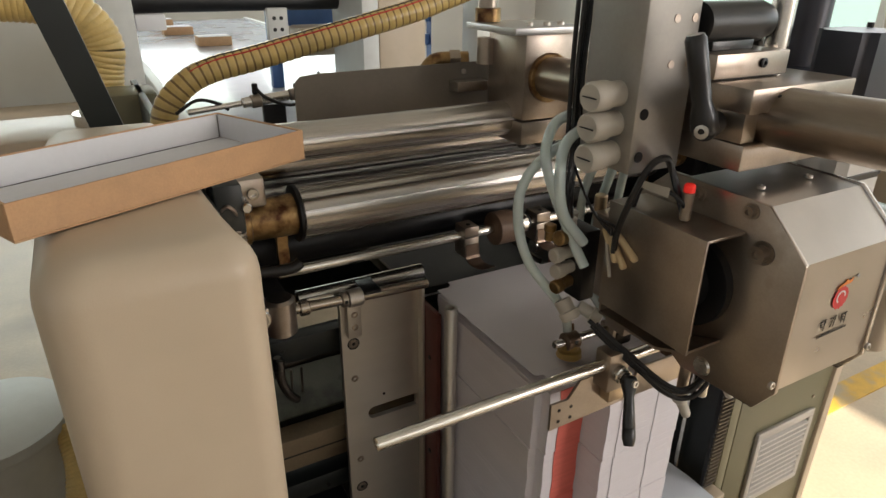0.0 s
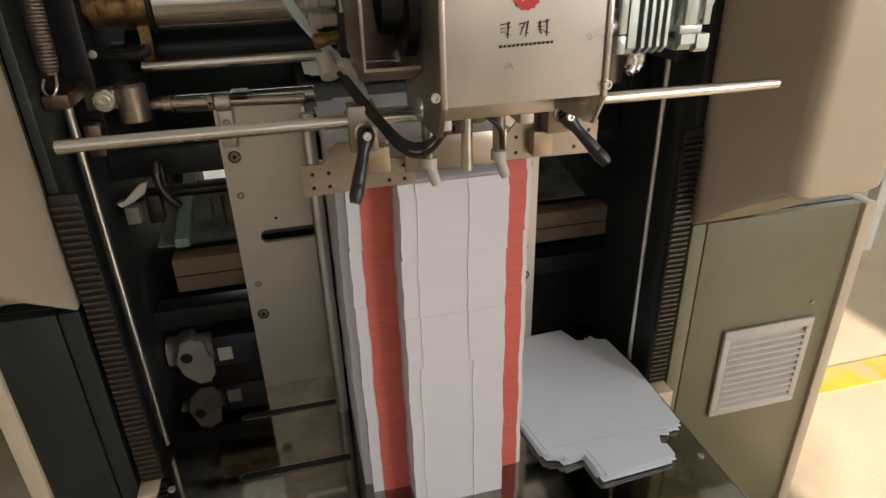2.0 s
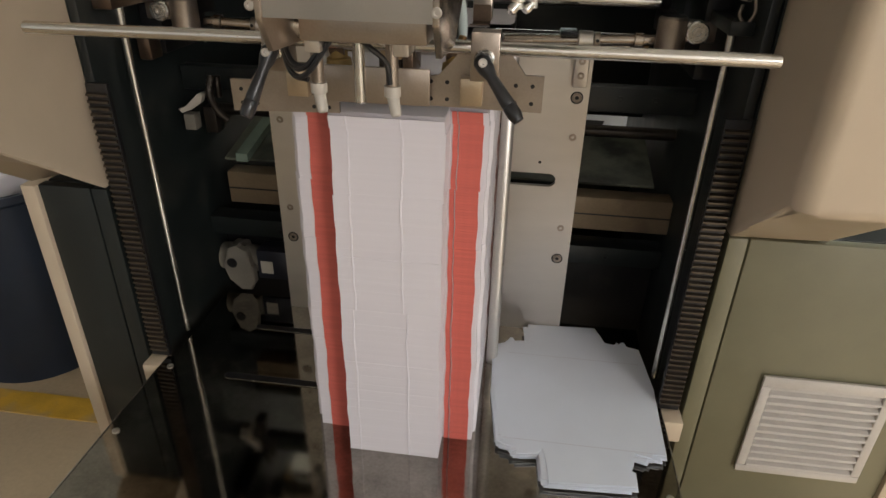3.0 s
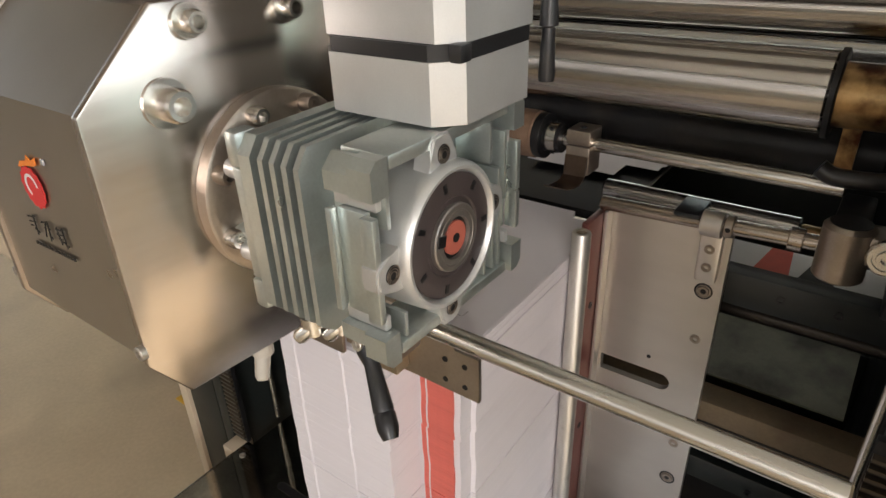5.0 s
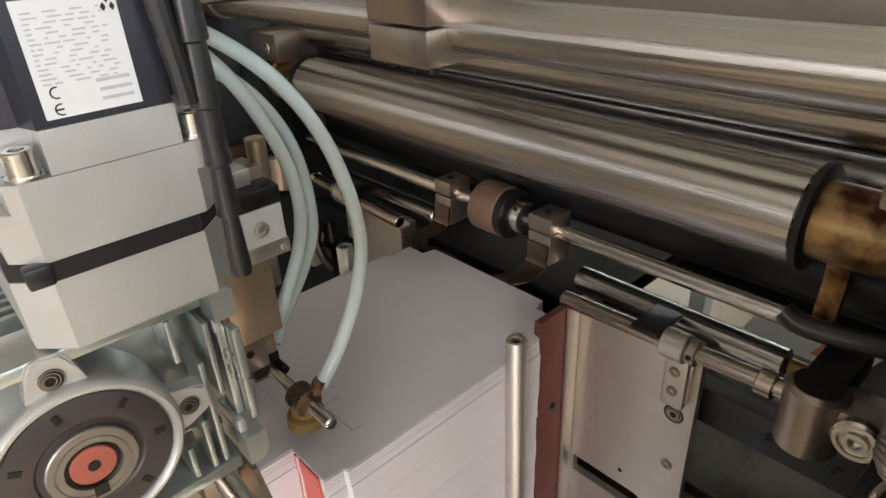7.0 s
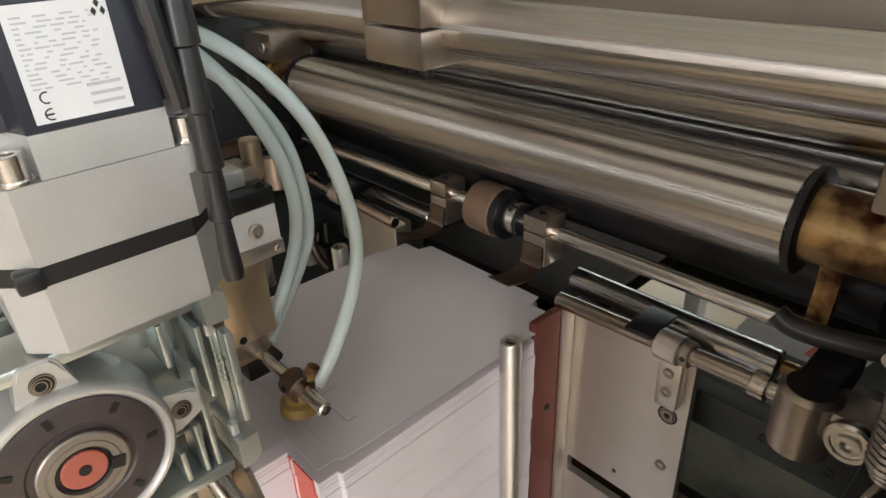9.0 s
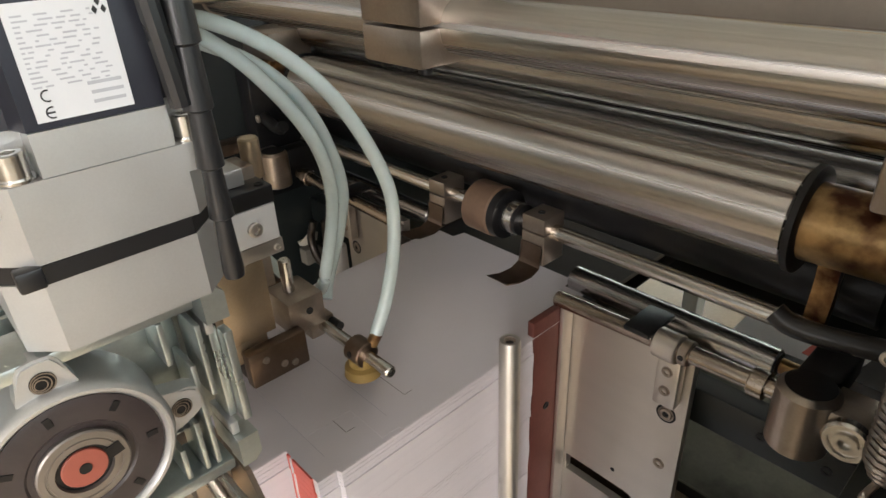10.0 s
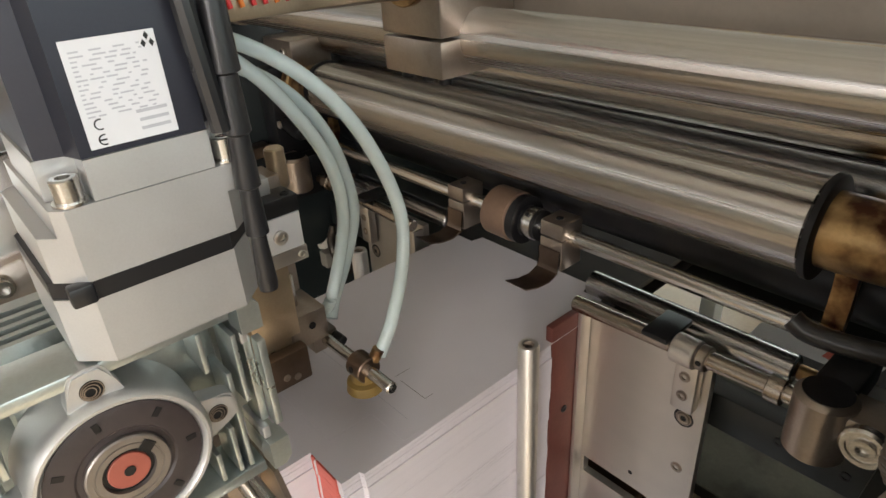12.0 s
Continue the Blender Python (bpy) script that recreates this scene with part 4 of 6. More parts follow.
def head():
    h = thing("gear_head", (0.035, -0.5, 1.11), "satin stainless gear head cover with a printed emblem", "machine head")

    def plate(x0, x1, mat, dy):
        bm = bm_new()
        add_prism(bm, [(-0.565 + dy, 1.146), (-0.563 + dy, 1.281), (-0.517 + dy, 1.323), (-0.40, 1.325), (-0.36, 1.29), (-0.36, 1.17), (-0.455, 1.112), (-0.546 + dy, 1.117)], "x", x0, x1)
        bmesh.ops.bevel(bm, geom=list(bm.edges), offset=0.0011, segments=2, profile=0.5, affect="EDGES")
        return part("side_plate", bm, mat, h, "heavy octagonal side plate")
    plate(-0.042, -0.0365, NICKEL, 0.0)
    plate(0.1025, 0.108, STAINLESS, 0.0)
    bm = bm_new()
    add_prism(bm, [(-0.5625, 1.147), (-0.5605, 1.2805), (-0.516, 1.3215), (-0.42, 1.3235), (-0.42, 1.20), (-0.5, 1.20), (-0.53, 1.150)], "x", -0.0363, 0.1023)
    part("front_cover", bm, SATIN, h)
    boxpart("cover_lip", h, SATIN, -0.0363, 0.1023, -0.545, -0.47, 1.1445, 1.1470, 0.0005)
    for at, ax, r in (((-0.046, -0.5605, 1.156), (0, -1, 0), 0.0042), ((0.106, -0.5645, 1.156), (0, -1, 0), 0.0042), ((-0.005, -0.48, 1.3235), (0, 0, 1), 0.0042), ((0.07, -0.48, 1.3235), (0, 0, 1), 0.0042)):
        screwpart(h, at, ax, r, 0.0035)
    for y, z, r, hh in ((-0.521, 1.278, 0.0085, 0.007), (-0.501, 1.313, 0.0058, 0.003), (-0.44, 1.312, 0.0058, 0.003)):
        bm = bm_new()
        add_lathe(bm, (0.108, y, z), "x", [(0, r * 1.45), (0.0025, r * 1.45), (0.0025, r), (hh + 0.006, r), (hh + 0.008, r * 0.85), (hh + 0.008, r * 0.55), (hh, r * 0.5)], 22)
        part("socket_screw", bm, SHAFT, h)
        bm = bm_new()
        add_lathe(bm, (-0.042, y, z), (-1, 0, 0), [(0, r * 1.4), (0.002, r * 1.4), (0.002, r), (hh + 0.004, r), (hh + 0.004, r * 0.5), (hh, r * 0.5)], 22)
        part("socket_screw", bm, NICKEL, h)
    # printed emblem as plain shapes, and bars for the lettering
    slope = (0.002 / 0.1335)

    def mark(name, out, mat):
        bm = bm_new()
        add_prism(bm, out, "y", -0.0006, 0.0)
        for v in bm.verts:
            v.co.y += -0.5612 - (1.2805 - v.co.z) * slope
        return part(name, bm, mat, h)
    cx, cz = 0.031, 1.232
    gear = []
    for i in range(28):
        a = 2 * math.pi * i / 28 + 0.1
        r = 0.0125 if i % 2 else 0.0112
        gear.append((cx + r * math.cos(a), cz + r * math.sin(a)))
    mark("emblem_disc", gear, REDMARK)
    swirl = [(cx + 0.007 * math.cos(a), cz + 0.001 + 0.007 * math.sin(a)) for a in [i * 0.3 for i in range(15)]] + [(cx + 0.0052 * math.cos(a), cz + 0.001 + 0.0052 * math.sin(a)) for a in [i * 0.3 for i in range(14, -1, -1)]]
    bm = bm_new()
    add_prism(bm, swirl, "y", -0.0009, -0.0007)
    for v in bm.verts:
        v.co.y += -0.5612 - (1.2805 - v.co.z) * slope
    part("emblem_swirl", bm, LABELM, h)
    mark("emblem_flame", [(cx - 0.010, cz + 0.010), (cx - 0.006, cz + 0.014), (cx + 0.002, cz + 0.0155), (cx + 0.004, cz + 0.019), (cx + 0.008, cz + 0.0165), (cx + 0.014, cz + 0.019), (cx + 0.0125, cz + 0.0145), (cx + 0.009, cz + 0.0135), (cx + 0.002, cz + 0.0128)], ORANGEMARK)
    strokes = ((0, 0.0095, 0.0055, 0.0102, 0.0009), (0.0005, 0.0065, 0.005, 0.0070, 0.0008), (0.0028, 0.011, 0.002, 0.0005, 0.0009), (0.0008, 0.004, 0.0046, 0.0044, 0.0007), (0.0058, 0.0100, 0.0092, 0.0112, 0.0010), (0.0062, 0.0072, 0.0098, 0.0078, 0.0008), (0.0078, 0.0118, 0.0070, -0.0008, 0.0010), (0.0050, 0.0030, 0.0100, 0.0012, 0.0008))
    for i in range(3):
        gx, lean = 0.0085 + i * 0.0165, (0.0, 0.0012, -0.0008)[i]
        for q, (xa, za, xb, zb, w) in enumerate(strokes):
            if q == (2, 3, 5)[i]:
                continue
            d = Vector((xb - xa, zb - za)).normalized() * w * 0.5
            ax, az, bx2, bz = gx + xa + lean * (q % 3), 1.2005 + za, gx + xb - lean, 1.2005 + zb
            mark("print_stroke", [(ax + d.y, az - d.x), (bx2 + d.y * 0.4, bz - d.x * 0.4), (bx2 - d.y * 0.4, bz + d.x * 0.4), (ax - d.y, az + d.x)], BLACKMARK)
    for i in range(13):
        mark("print_bar", [(0.008 + i * 0.0037, 1.1922 + 0.0001 * i), (0.0103 + i * 0.0037, 1.1924 + 0.0001 * i), (0.0106 + i * 0.0037, 1.1944 + 0.0001 * i), (0.0084 + i * 0.0037, 1.1942 + 0.0001 * i)], BLACKMARK)
    mark("print_dot", [(0.0515, 1.249), (0.0545, 1.249), (0.0545, 1.252), (0.0515, 1.252)], GREYMARK)
    # round drive boss and open guard box on the inner side
    bm = bm_new()
    add_lathe(bm, (-0.0422, -0.45, 1.222), (-1, 0, 0), [(0, 0.050), (0.010, 0.050), (0.011, 0.046), (0.011, 0.03), (0.03, 0.028), (0.03, 0.012)], 44)
    part("drive_boss", bm, BLACK, h, "dark round drive boss")
    g = thing("guard_box", (-0.07, -0.45, 1.15), "bent nickel guard box, open to the front", "guard box")
    bm = bm_new()
    add_box(bm, -0.0960, -0.0930, -0.500, -0.372, 1.168, 1.292, 0.0006)
    part("outer_wall", bm, NICKEL, g)
    bm = bm_new()
    add_box(bm, -0.0928, -0.0430, -0.500, -0.372, 1.289, 1.292, 0.0006)
    part("top_wall", bm, NICKEL, g)
    bm = bm_new()
    add_prism(bm, [(-0.498, 1.168), (-0.46, 1.152), (-0.372, 1.152), (-0.372, 1.155), (-0.459, 1.155), (-0.498, 1.171)], "x", -0.0928, -0.0430)
    part("bottom_wall", bm, NICKEL, g)
    bm = bm_new()
    add_box(bm, -0.0928, -0.0430, -0.374, -0.371, 1.156, 1.288, 0.0006)
    part("rear_wall", bm, NICKEL, g)
    # bottom fittings
    u = thing("nozzle_cluster", (0.02, -0.46, 1.05), "cluster of nozzles and rollers below the gear head", "suction nozzles")
    boxpart("hanger_block", u, NICKEL, -0.030, 0.088, -0.50, -0.43, 1.118, 1.1435, 0.002)
    rodpart("center_bar", u, SHAFT, (0.012, -0.452, 1.050), (0.012, -0.452, 1.120), 0.0062, 18)
    boxpart("lower_plate", u, NICKEL, -0.045, 0.075, -0.40, -0.396, 1.035, 1.075, 0.001)
    for x in (-0.030, 0.046):
        rodpart("nozzle_stem", u, NICKEL, (x, -0.455, 1.068), (x, -0.455, 1.12), 0.0065, 16)
        bm = bm_new()
        add_lathe(bm, (x, -0.455, 1.070), (0, 0, -1), [(0, 0.0085), (0.010, 0.0085), (0.011, 0.0075)], 18)
        part("fitting_collar", bm, FITTING, u)
        bm = bm_new()
        add_lathe(bm, (x + 0.001, -0.457, 1.0585), (0.25, -0.4, -0.9), [(0, 0.0062), (0.016, 0.0056), (0.019, 0.004)], 16)
        part("elbow", bm, FITTING, u, "off-white push-in elbow")
    for x, r in ((-0.044, 0.011), (0.040, 0.012)):
        bm = bm_new()
        add_lathe(bm, (x, -0.482, 1.128), "x", [(0, r - 0.002), (0.002, r), (0.012, r), (0.014, r - 0.002)], 24)
        part("cam_roller", bm, SHAFT, u)
        boxpart("roller_fork", u, STEEL, x + 0.015, x + 0.030, -0.492, -0.462, 1.106, 1.138, 0.0015)
    for pts in ([(-0.105, -0.375, 1.14), (-0.085, -0.41, 1.115), (-0.06, -0.455, 1.082), (-0.035, -0.476, 1.082), (-0.005, -0.480, 1.118), (0.012, -0.478, 1.125)], [(-0.103, -0.38, 1.135), (-0.08, -0.42, 1.105), (-0.055, -0.462, 1.08), (-0.036, -0.468, 1.075)], [(0.014, -0.47, 1.12), (0.03, -0.476, 1.11), (0.043, -0.468, 1.095), (0.046, -0.466, 1.074)], [(-0.107, -0.372, 1.146), (-0.088, -0.405, 1.122), (-0.062, -0.45, 1.089), (-0.037, -0.472, 1.088), (-0.008, -0.476, 1.12), (0.008, -0.474, 1.13)], [(-0.101, -0.378, 1.143), (-0.082, -0.414, 1.118), (-0.055, -0.458, 1.09), (-0.03, -0.470, 1.092), (-0.01, -0.468, 1.118)]):
        bm = bm_new()
        add_tube(bm, pts, 0.0028, 8)
        part("cable", bm, PLASTIC, u, "black cable")


head()


HUBSTEEL = material("worn_hub_steel", (0.26, 0.235, 0.215), 0.4, metal=0.8, vary=0.12, scale=40, bump=0.05)


def gearbox():
    cy, cz = -0.467, 1.218
    g = thing("worm_gearbox", (0.18, -0.45, 1.16), "grey cast aluminium worm gearbox with ribbed housing", "gearbox")
    bm = bm_new()
    add_box(bm, 0.146, 0.2112, -0.4965, -0.411, 1.184, 1.255, 0.006)
    part("housing", bm, CAST, g)
    for x in (0.1500, 0.1640, 0.1720, 0.1800, 0.1880):
        w = 0.0085 if x < 0.16 else 0.0034
        bm = bm_new()
        add_prism(bm, [(-0.5155, 1.176), (-0.5155, 1.258), (-0.509, 1.267), (-0.402, 1.269), (-0.396, 1.262), (-0.396, 1.178), (-0.403, 1.170), (-0.507, 1.169)], "x", x, x + w)
        part("fin", bm, CAST, g)
    # front frame: corner lugs, open notches and channel-shaped side rails
    for sy, ya in ((-1, -0.517), (1, -0.3955)):
        for sz, za in ((1, 1.270), (-1, 1.168)):
            yi, zi = ya - sy * 0.0105, za - sz * 0.017
            for x0, x1, cut in ((0.2222, 0.2352, 0.004), (0.2062, 0.2220, 0.0065)):
                bm = bm_new()
                d = 0.0 if cut < 0.005 else 0.0018
                out = [(ya - sy * (cut + d), za - sz * d), (yi, za - sz * d), (yi, zi), (ya - sy * d, zi), (ya - sy * d, za - sz * (cut + d))]
                add_prism(bm, out, "x", x0, x1)
                part("corner_lug" if d == 0 else "lug_root", bm, CAST, g)
            bm = bm_new()
            y0, y1 = sorted((ya - sy * 0.0065, ya - sy * 0.0105))
            z0, z1 = sorted((za - sz * 0.0172, za - sz * 0.0248))
            add_box(bm, 0.2065, 0.2305, y0, y1, z0, z1, 0.0008)
            part("notch_floor", bm, ALU, g, "bright cast notch")
            bm = bm_new()
            add_box(bm, 0.1400, 0.1498, min(ya - sy * 0.002, ya - sy * 0.016), max(ya - sy * 0.002, ya - sy * 0.016), min(za - sz * 0.002, za - sz * 0.020), max(za - sz * 0.002, za - sz * 0.020), 0.0025)
            part("rear_lug", bm, CAST, g)
            bm = bm_new()
            add_lathe(bm, (0.1255, ya - sy * 0.014, za - sz * 0.027), "x", [(0, 0.0055), (0.010, 0.0055), (0.011, 0.007), (0.016, 0.007)], 14)
            part("rear_boss", bm, ALU, g)
        for x0, x1, dy in ((0.2065, 0.2100, 0.0), (0.2262, 0.2338, 0.0), (0.2102, 0.2260, 0.0040)):
            bm = bm_new()
            y0, y1 = sorted((ya - sy * dy, ya - sy * (dy + 0.0042)))
            add_box(bm, x0, x1, y0, y1, 1.1932, 1.2450, 0.0007)
            part("side_rail", bm, CAST, g)
        bm = bm_new()
        y0, y1 = sorted((ya - sy * 0.003, ya - sy * 0.008))
        add_box(bm, 0.1415, 0.1495, y0, y1, 1.1885, 1.2495, 0.0008)
        part("rear_rail", bm, CAST, g)
    for y0, y1, z0, z1 in ((-0.5035, -0.4090, 1.2625, 1.2690), (-0.5035, -0.4090, 1.169, 1.1755)):
        bm = bm_new()
        add_box(bm, 0.2060, 0.2335, y0, y1, z0, z1, 0.0012)
        part("frame_rail", bm, CAST, g)
    for y, z0, z1 in ((-0.424, 1.240, 1.2615), (-0.430, 1.1765, 1.194), (-0.4155, 1.1765, 1.235), (-0.421, 1.1765, 1.205), (-0.4095, 1.215, 1.2535), (-0.505, 1.236, 1.2615), (-0.498, 1.1765, 1.19)):
        bm = bm_new()
        add_box(bm, 0.2112, 0.2325, y - 0.0013, y + 0.0013, z0, z1, 0.0005)
        part("rib", bm, CAST, g)
    bm = bm_new()
    add_lathe(bm, (0.2112, cy, cz), "x", [(0, 0.0380), (0.0203, 0.0374), (0.0250, 0.0372), (0.0275, 0.0362), (0.0288, 0.0350), (0.0288, 0.0336), (0.0274, 0.0324), (0.0252, 0.0318), (0.0252, 0.005)], 56)
    part("output_flange", bm, ALU, g, "machined round output flange")
    for a in (90, 0, 270, 180):
        ra = radians(a + 2)
        ey, ez = cy + 0.0415 * math.cos(ra), cz + 0.0415 * math.sin(ra)
        bm = bm_new()
        outl = [(-0.0125, 0.030), (-0.0098, 0.0395), (-0.0076, 0.0475), (-0.0055, 0.0505), (0.0, 0.0512), (0.0055, 0.0505), (0.0076, 0.0475), (0.0098, 0.0395), (0.0125, 0.030)]
        fs = add_prism(bm, [(cy + r * math.cos(ra) - w * math.sin(ra), cz + r * math.sin(ra) + w * math.cos(ra)) for w, r in outl], "x", 0.226, 0.2352)
        bmesh.ops.bevel(bm, geom=list({e for e in fs[1].edges}), offset=0.0012, segments=2, affect="EDGES")
        part("bolt_ear", bm, ALU, g)
        bm = bm_new()
        add_lathe(bm, (0.2353, ey, ez), "x", [(0, 0.0046), (0.0003, 0.0046)], 20)
        part("bolt_hole", bm, BLACK, g)
        bm = bm_new()
        for q in range(3):
            add_lathe(bm, (0.2357 + q * 0.0003, ey - 0.0004 * q, ez), "x", [(0, 0.0044 - q * 0.0010), (0.0002, 0.0044 - q * 0.0010), (0.0002, 0.0040 - q * 0.0010), (0, 0.0040 - q * 0.0010)], 18, caps=False)
        part("thread", bm, NICKEL, g)
    bm = bm_new()
    add_lathe(bm, (0.2372, cy, cz), "x", [(0, 0.0315), (0.0005, 0.0315), (0.0012, 0.0295), (0.0012, 0.0205), (0.0004, 0.0195), (0.0004, 0.01)], 48)
    part("oil_seal", bm, SEAL, g, "brown rubber oil seal")
    for i in range(7):
        a = 2 * math.pi * i / 7 + 0.2
        bm = bm_new()
        add_box(bm, 0.2378, 0.2388, -0.0013, 0.0013, 0.0245, 0.0290)
        bmesh.ops.transform(bm, matrix=Matrix.Translation((0, cy, cz)) @ Matrix.Rotation(a, 4, "X"), verts=bm.verts)
        part("seal_notch", bm, BLACK, g)
    # turning hub, in the gearbox's space
    hub = new("output_hub")
    hub.parent = g
    hub.location = (0.2378 - 0.18, cy + 0.45, cz - 1.16)
    hub["label"] = "bright turning output hub with keyway"

    def hubpart(name, bm, mat):
        o = new(name, finish(bm, name, mat))
        o.parent = hub
        return o
    bm = bm_new()
    add_lathe(bm, (0, 0, 0), "x", [(0, 0.0172), (0.0020, 0.0172), (0.0026, 0.0165), (0.0026, 0.0142), (0.0022, 0.0140), (0.0022, 0.0134), (0.0026, 0.0132), (0.0026, 0.0108), (0.0006, 0.0104)], 44)
    hubpart("sleeve", bm, HUBSTEEL)
    bm = bm_new()
    add_lathe(bm, (0.0006, 0, 0), "x", [(0, 0.0086), (0.0012, 0.0086), (0.0015, 0.0082), (0.0015, 0.0022), (0.0008, 0.002)], 30)
    hubpart("shaft_cap", bm, ORANGECAP)
    bm = bm_new()
    add_lathe(bm, (0.0022, 0, 0), "x", [(0, 0.0024), (0.0004, 0.0024)], 12)
    hubpart("center_hole", bm, BLACK)
    bm = bm_new()
    add_lathe(bm, (0.0003, 0, 0), "x", [(0, 0.0108), (0.0005, 0.0108)], 24)
    hubpart("shadow_gap", bm, BLACK)
    bm = bm_new()
    add_box(bm, 0.0024, 0.0031, 0.0095, 0.0148, -0.0028, 0.0028)
    hubpart("keyway", bm, BLACK)
    # mounting flange to the head plate
    bm = bm_new()
    add_lathe(bm, (0.1082, cy + 0.005, cz), "x", [(0, 0.055), (0.008, 0.055), (0.009, 0.0535), (0.009, 0.043), (0.012, 0.036), (0.040, 0.034)], 56)
    part("mount_flange", bm, NICKEL, g, "round bronze-grey mounting flange")
    for i in range(8):
        a = 2 * math.pi * i / 8 + 0.35
        bm = bm_new()
        add_lathe(bm, (0.1172, cy + 0.005 + 0.0475 * math.cos(a), cz + 0.0475 * math.sin(a)), "x", [(0, 0.0055), (0.006, 0.0055), (0.008, 0.0045), (0.008, 0.0028), (0.004, 0.0026)], 16)
        part("flange_bolt", bm, NICKEL if i % 2 else SHAFT, g)
    for i in range(5):
        a = 2 * math.pi * i / 5 + 0.7
        bm = bm_new()
        add_box(bm, 0.1174, 0.1498, -0.005, 0.005, 0.032, 0.044, 0.001)
        bmesh.ops.transform(bm, matrix=Matrix.Translation((0, cy + 0.005, cz)) @ Matrix.Rotation(a, 4, "X"), verts=bm.verts)
        part("spoke", bm, CAST, g)
    for x, y in ((0.166, -0.500), (0.178, -0.490)):
        part_fitting(g, x, y)
    return hub


def part_fitting(g, x, y):
    bm = bm_new()
    add_lathe(bm, (x, y, 1.169), (0, 0, -1), [(0, 0.0045), (0.004, 0.0045), (0.004, 0.0065), (0.010, 0.0065), (0.011, 0.005), (0.016, 0.005)], 16)
    add_lathe(bm, (x, y, 1.158), (-0.5, -0.6, -0.6), [(0, 0.0045), (0.010, 0.0045), (0.012, 0.0032)], 12)
    return part("grease_fitting", bm, SHAFT, g)


HUB = gearbox()


def servo():
    m = thing("servo_motor", (0.2, -0.43, 1.27), "dark servo motor on a pale planetary reducer with a label", "motor")

    def chamfered(x0, x1, y0, y1, c):
        return [(x0 + c, y0), (x1 - c, y0), (x1, y0 + c), (x1, y1 - c), (x1 - c, y1), (x0 + c, y1), (x0, y1 - c), (x0, y0 + c)]
    rows = (("lower_body", ALU, 0.0115, 1.2705, 1.2985, 0.158, 0.2405, -0.4685, -0.391), ("upper_body", ALU, 0.0095, 1.3060, 1.3240, 0.158, 0.2405, -0.4665, -0.390))
    for name, mat, c, z0, z1, x0, x1, y0, y1 in rows:
        bm = bm_new()
        add_prism(bm, chamfered(x0, x1, y0, y1, c), "z", z0, z1)
        part(name, bm, mat, m, "pale aluminium reducer body")
    bm = bm_new()
    add_prism(bm, chamfered(0.1588, 0.2408, -0.4685, -0.3905, 0.0125), "z", 1.2987, 1.3058)
    part("cable_tie", bm, PLASTIC, m, "black cable tie round the reducer")
    boxpart("tie_head", m, PLASTIC, 0.2365, 0.243, -0.4645, -0.456, 1.2985, 1.3065, 0.001)
    bm = bm_new()
    add_prism(bm, chamfered(0.158, 0.2425, -0.4610, -0.3885, 0.004), "z", 1.3243, 1.3350)
    part("flange_plate", bm, ALU, m)
    bm = bm_new()
    c = 0.013
    x0, x1, y0, y1 = 0.1595, 0.2420, -0.4595, -0.3895
    out = []
    for cx, cy, sx, sy in ((x0, y0, 1, 1), (x1, y0, -1, 1), (x1, y1, -1, -1), (x0, y1, 1, -1)):
        a, b = (cx, cy + sy * c), (cx + sx * c, cy)
        mid = (cx + sx * c, cy + sy * c)
        out += [a, mid, b] if sx * sy > 0 else [b, mid, a]
    add_prism(bm, out, "z", 1.3352, 1.3500)
    part("motor_flange", bm, ALU, m, "pale motor flange with cut corners")
    bm = bm_new()
    c = 0.012
    x0, x1, y0, y1 = 0.1605, 0.2412, -0.4585, -0.3905
    out = []
    for cx, cy, sx, sy in ((x0, y0, 1, 1), (x1, y0, -1, 1), (x1, y1, -1, -1), (x0, y1, 1, -1)):
        a, b = (cx, cy + sy * c), (cx + sx * c, cy)
        mid = (cx + sx * c * 0.75, cy + sy * c * 0.75)
        out += [a, mid, b] if sx * sy > 0 else [b, mid, a]
    add_prism(bm, out, "z", 1.3502, 1.46)
    part("motor_body", bm, MOTORM, m, "dark grey motor body")
    for x, y in ((0.2365, -0.4530), (0.2365, -0.3955), (0.165, -0.4530)):
        bm = bm_new()
        add_lathe(bm, (x, y, 1.3352), "z", [(0, 0.0062), (0.001, 0.0062), (0.001, 0.0048), (0.009, 0.0048), (0.0095, 0.0042), (0.0095, 0.0025), (0.006, 0.0023)], 20)
        part("cap_screw", bm, SHAFT, m)
    lab = boxpart("label", m, LABELM, 0.2413, 0.2417, -0.4425, -0.4125, 1.3525, 1.3880, 0.0, "white rating label with grey print")

    def bar(y0, y1, z0, z1, mat=GREYMARK):
        bm = bm_new()
        add_box(bm, 0.24175, 0.2419, y0, y1, z0, z1)
        part("print_bar", bm, mat, lab)
    rnd = random.Random(5)
    for i in range(15):
        z = 1.3840 - i * 0.0015
        y = -0.4405
        while y < -0.418:
            w = rnd.uniform(0.001, 0.0045)
            bar(y, y + w, z, z + 0.00055)
            y += w + rnd.uniform(0.0006, 0.004)
    for i in range(3):
        bar(-0.4255 + rnd.uniform(0, 0.001), -0.4145, 1.3555 + i * 0.003, 1.3566 + i * 0.003)
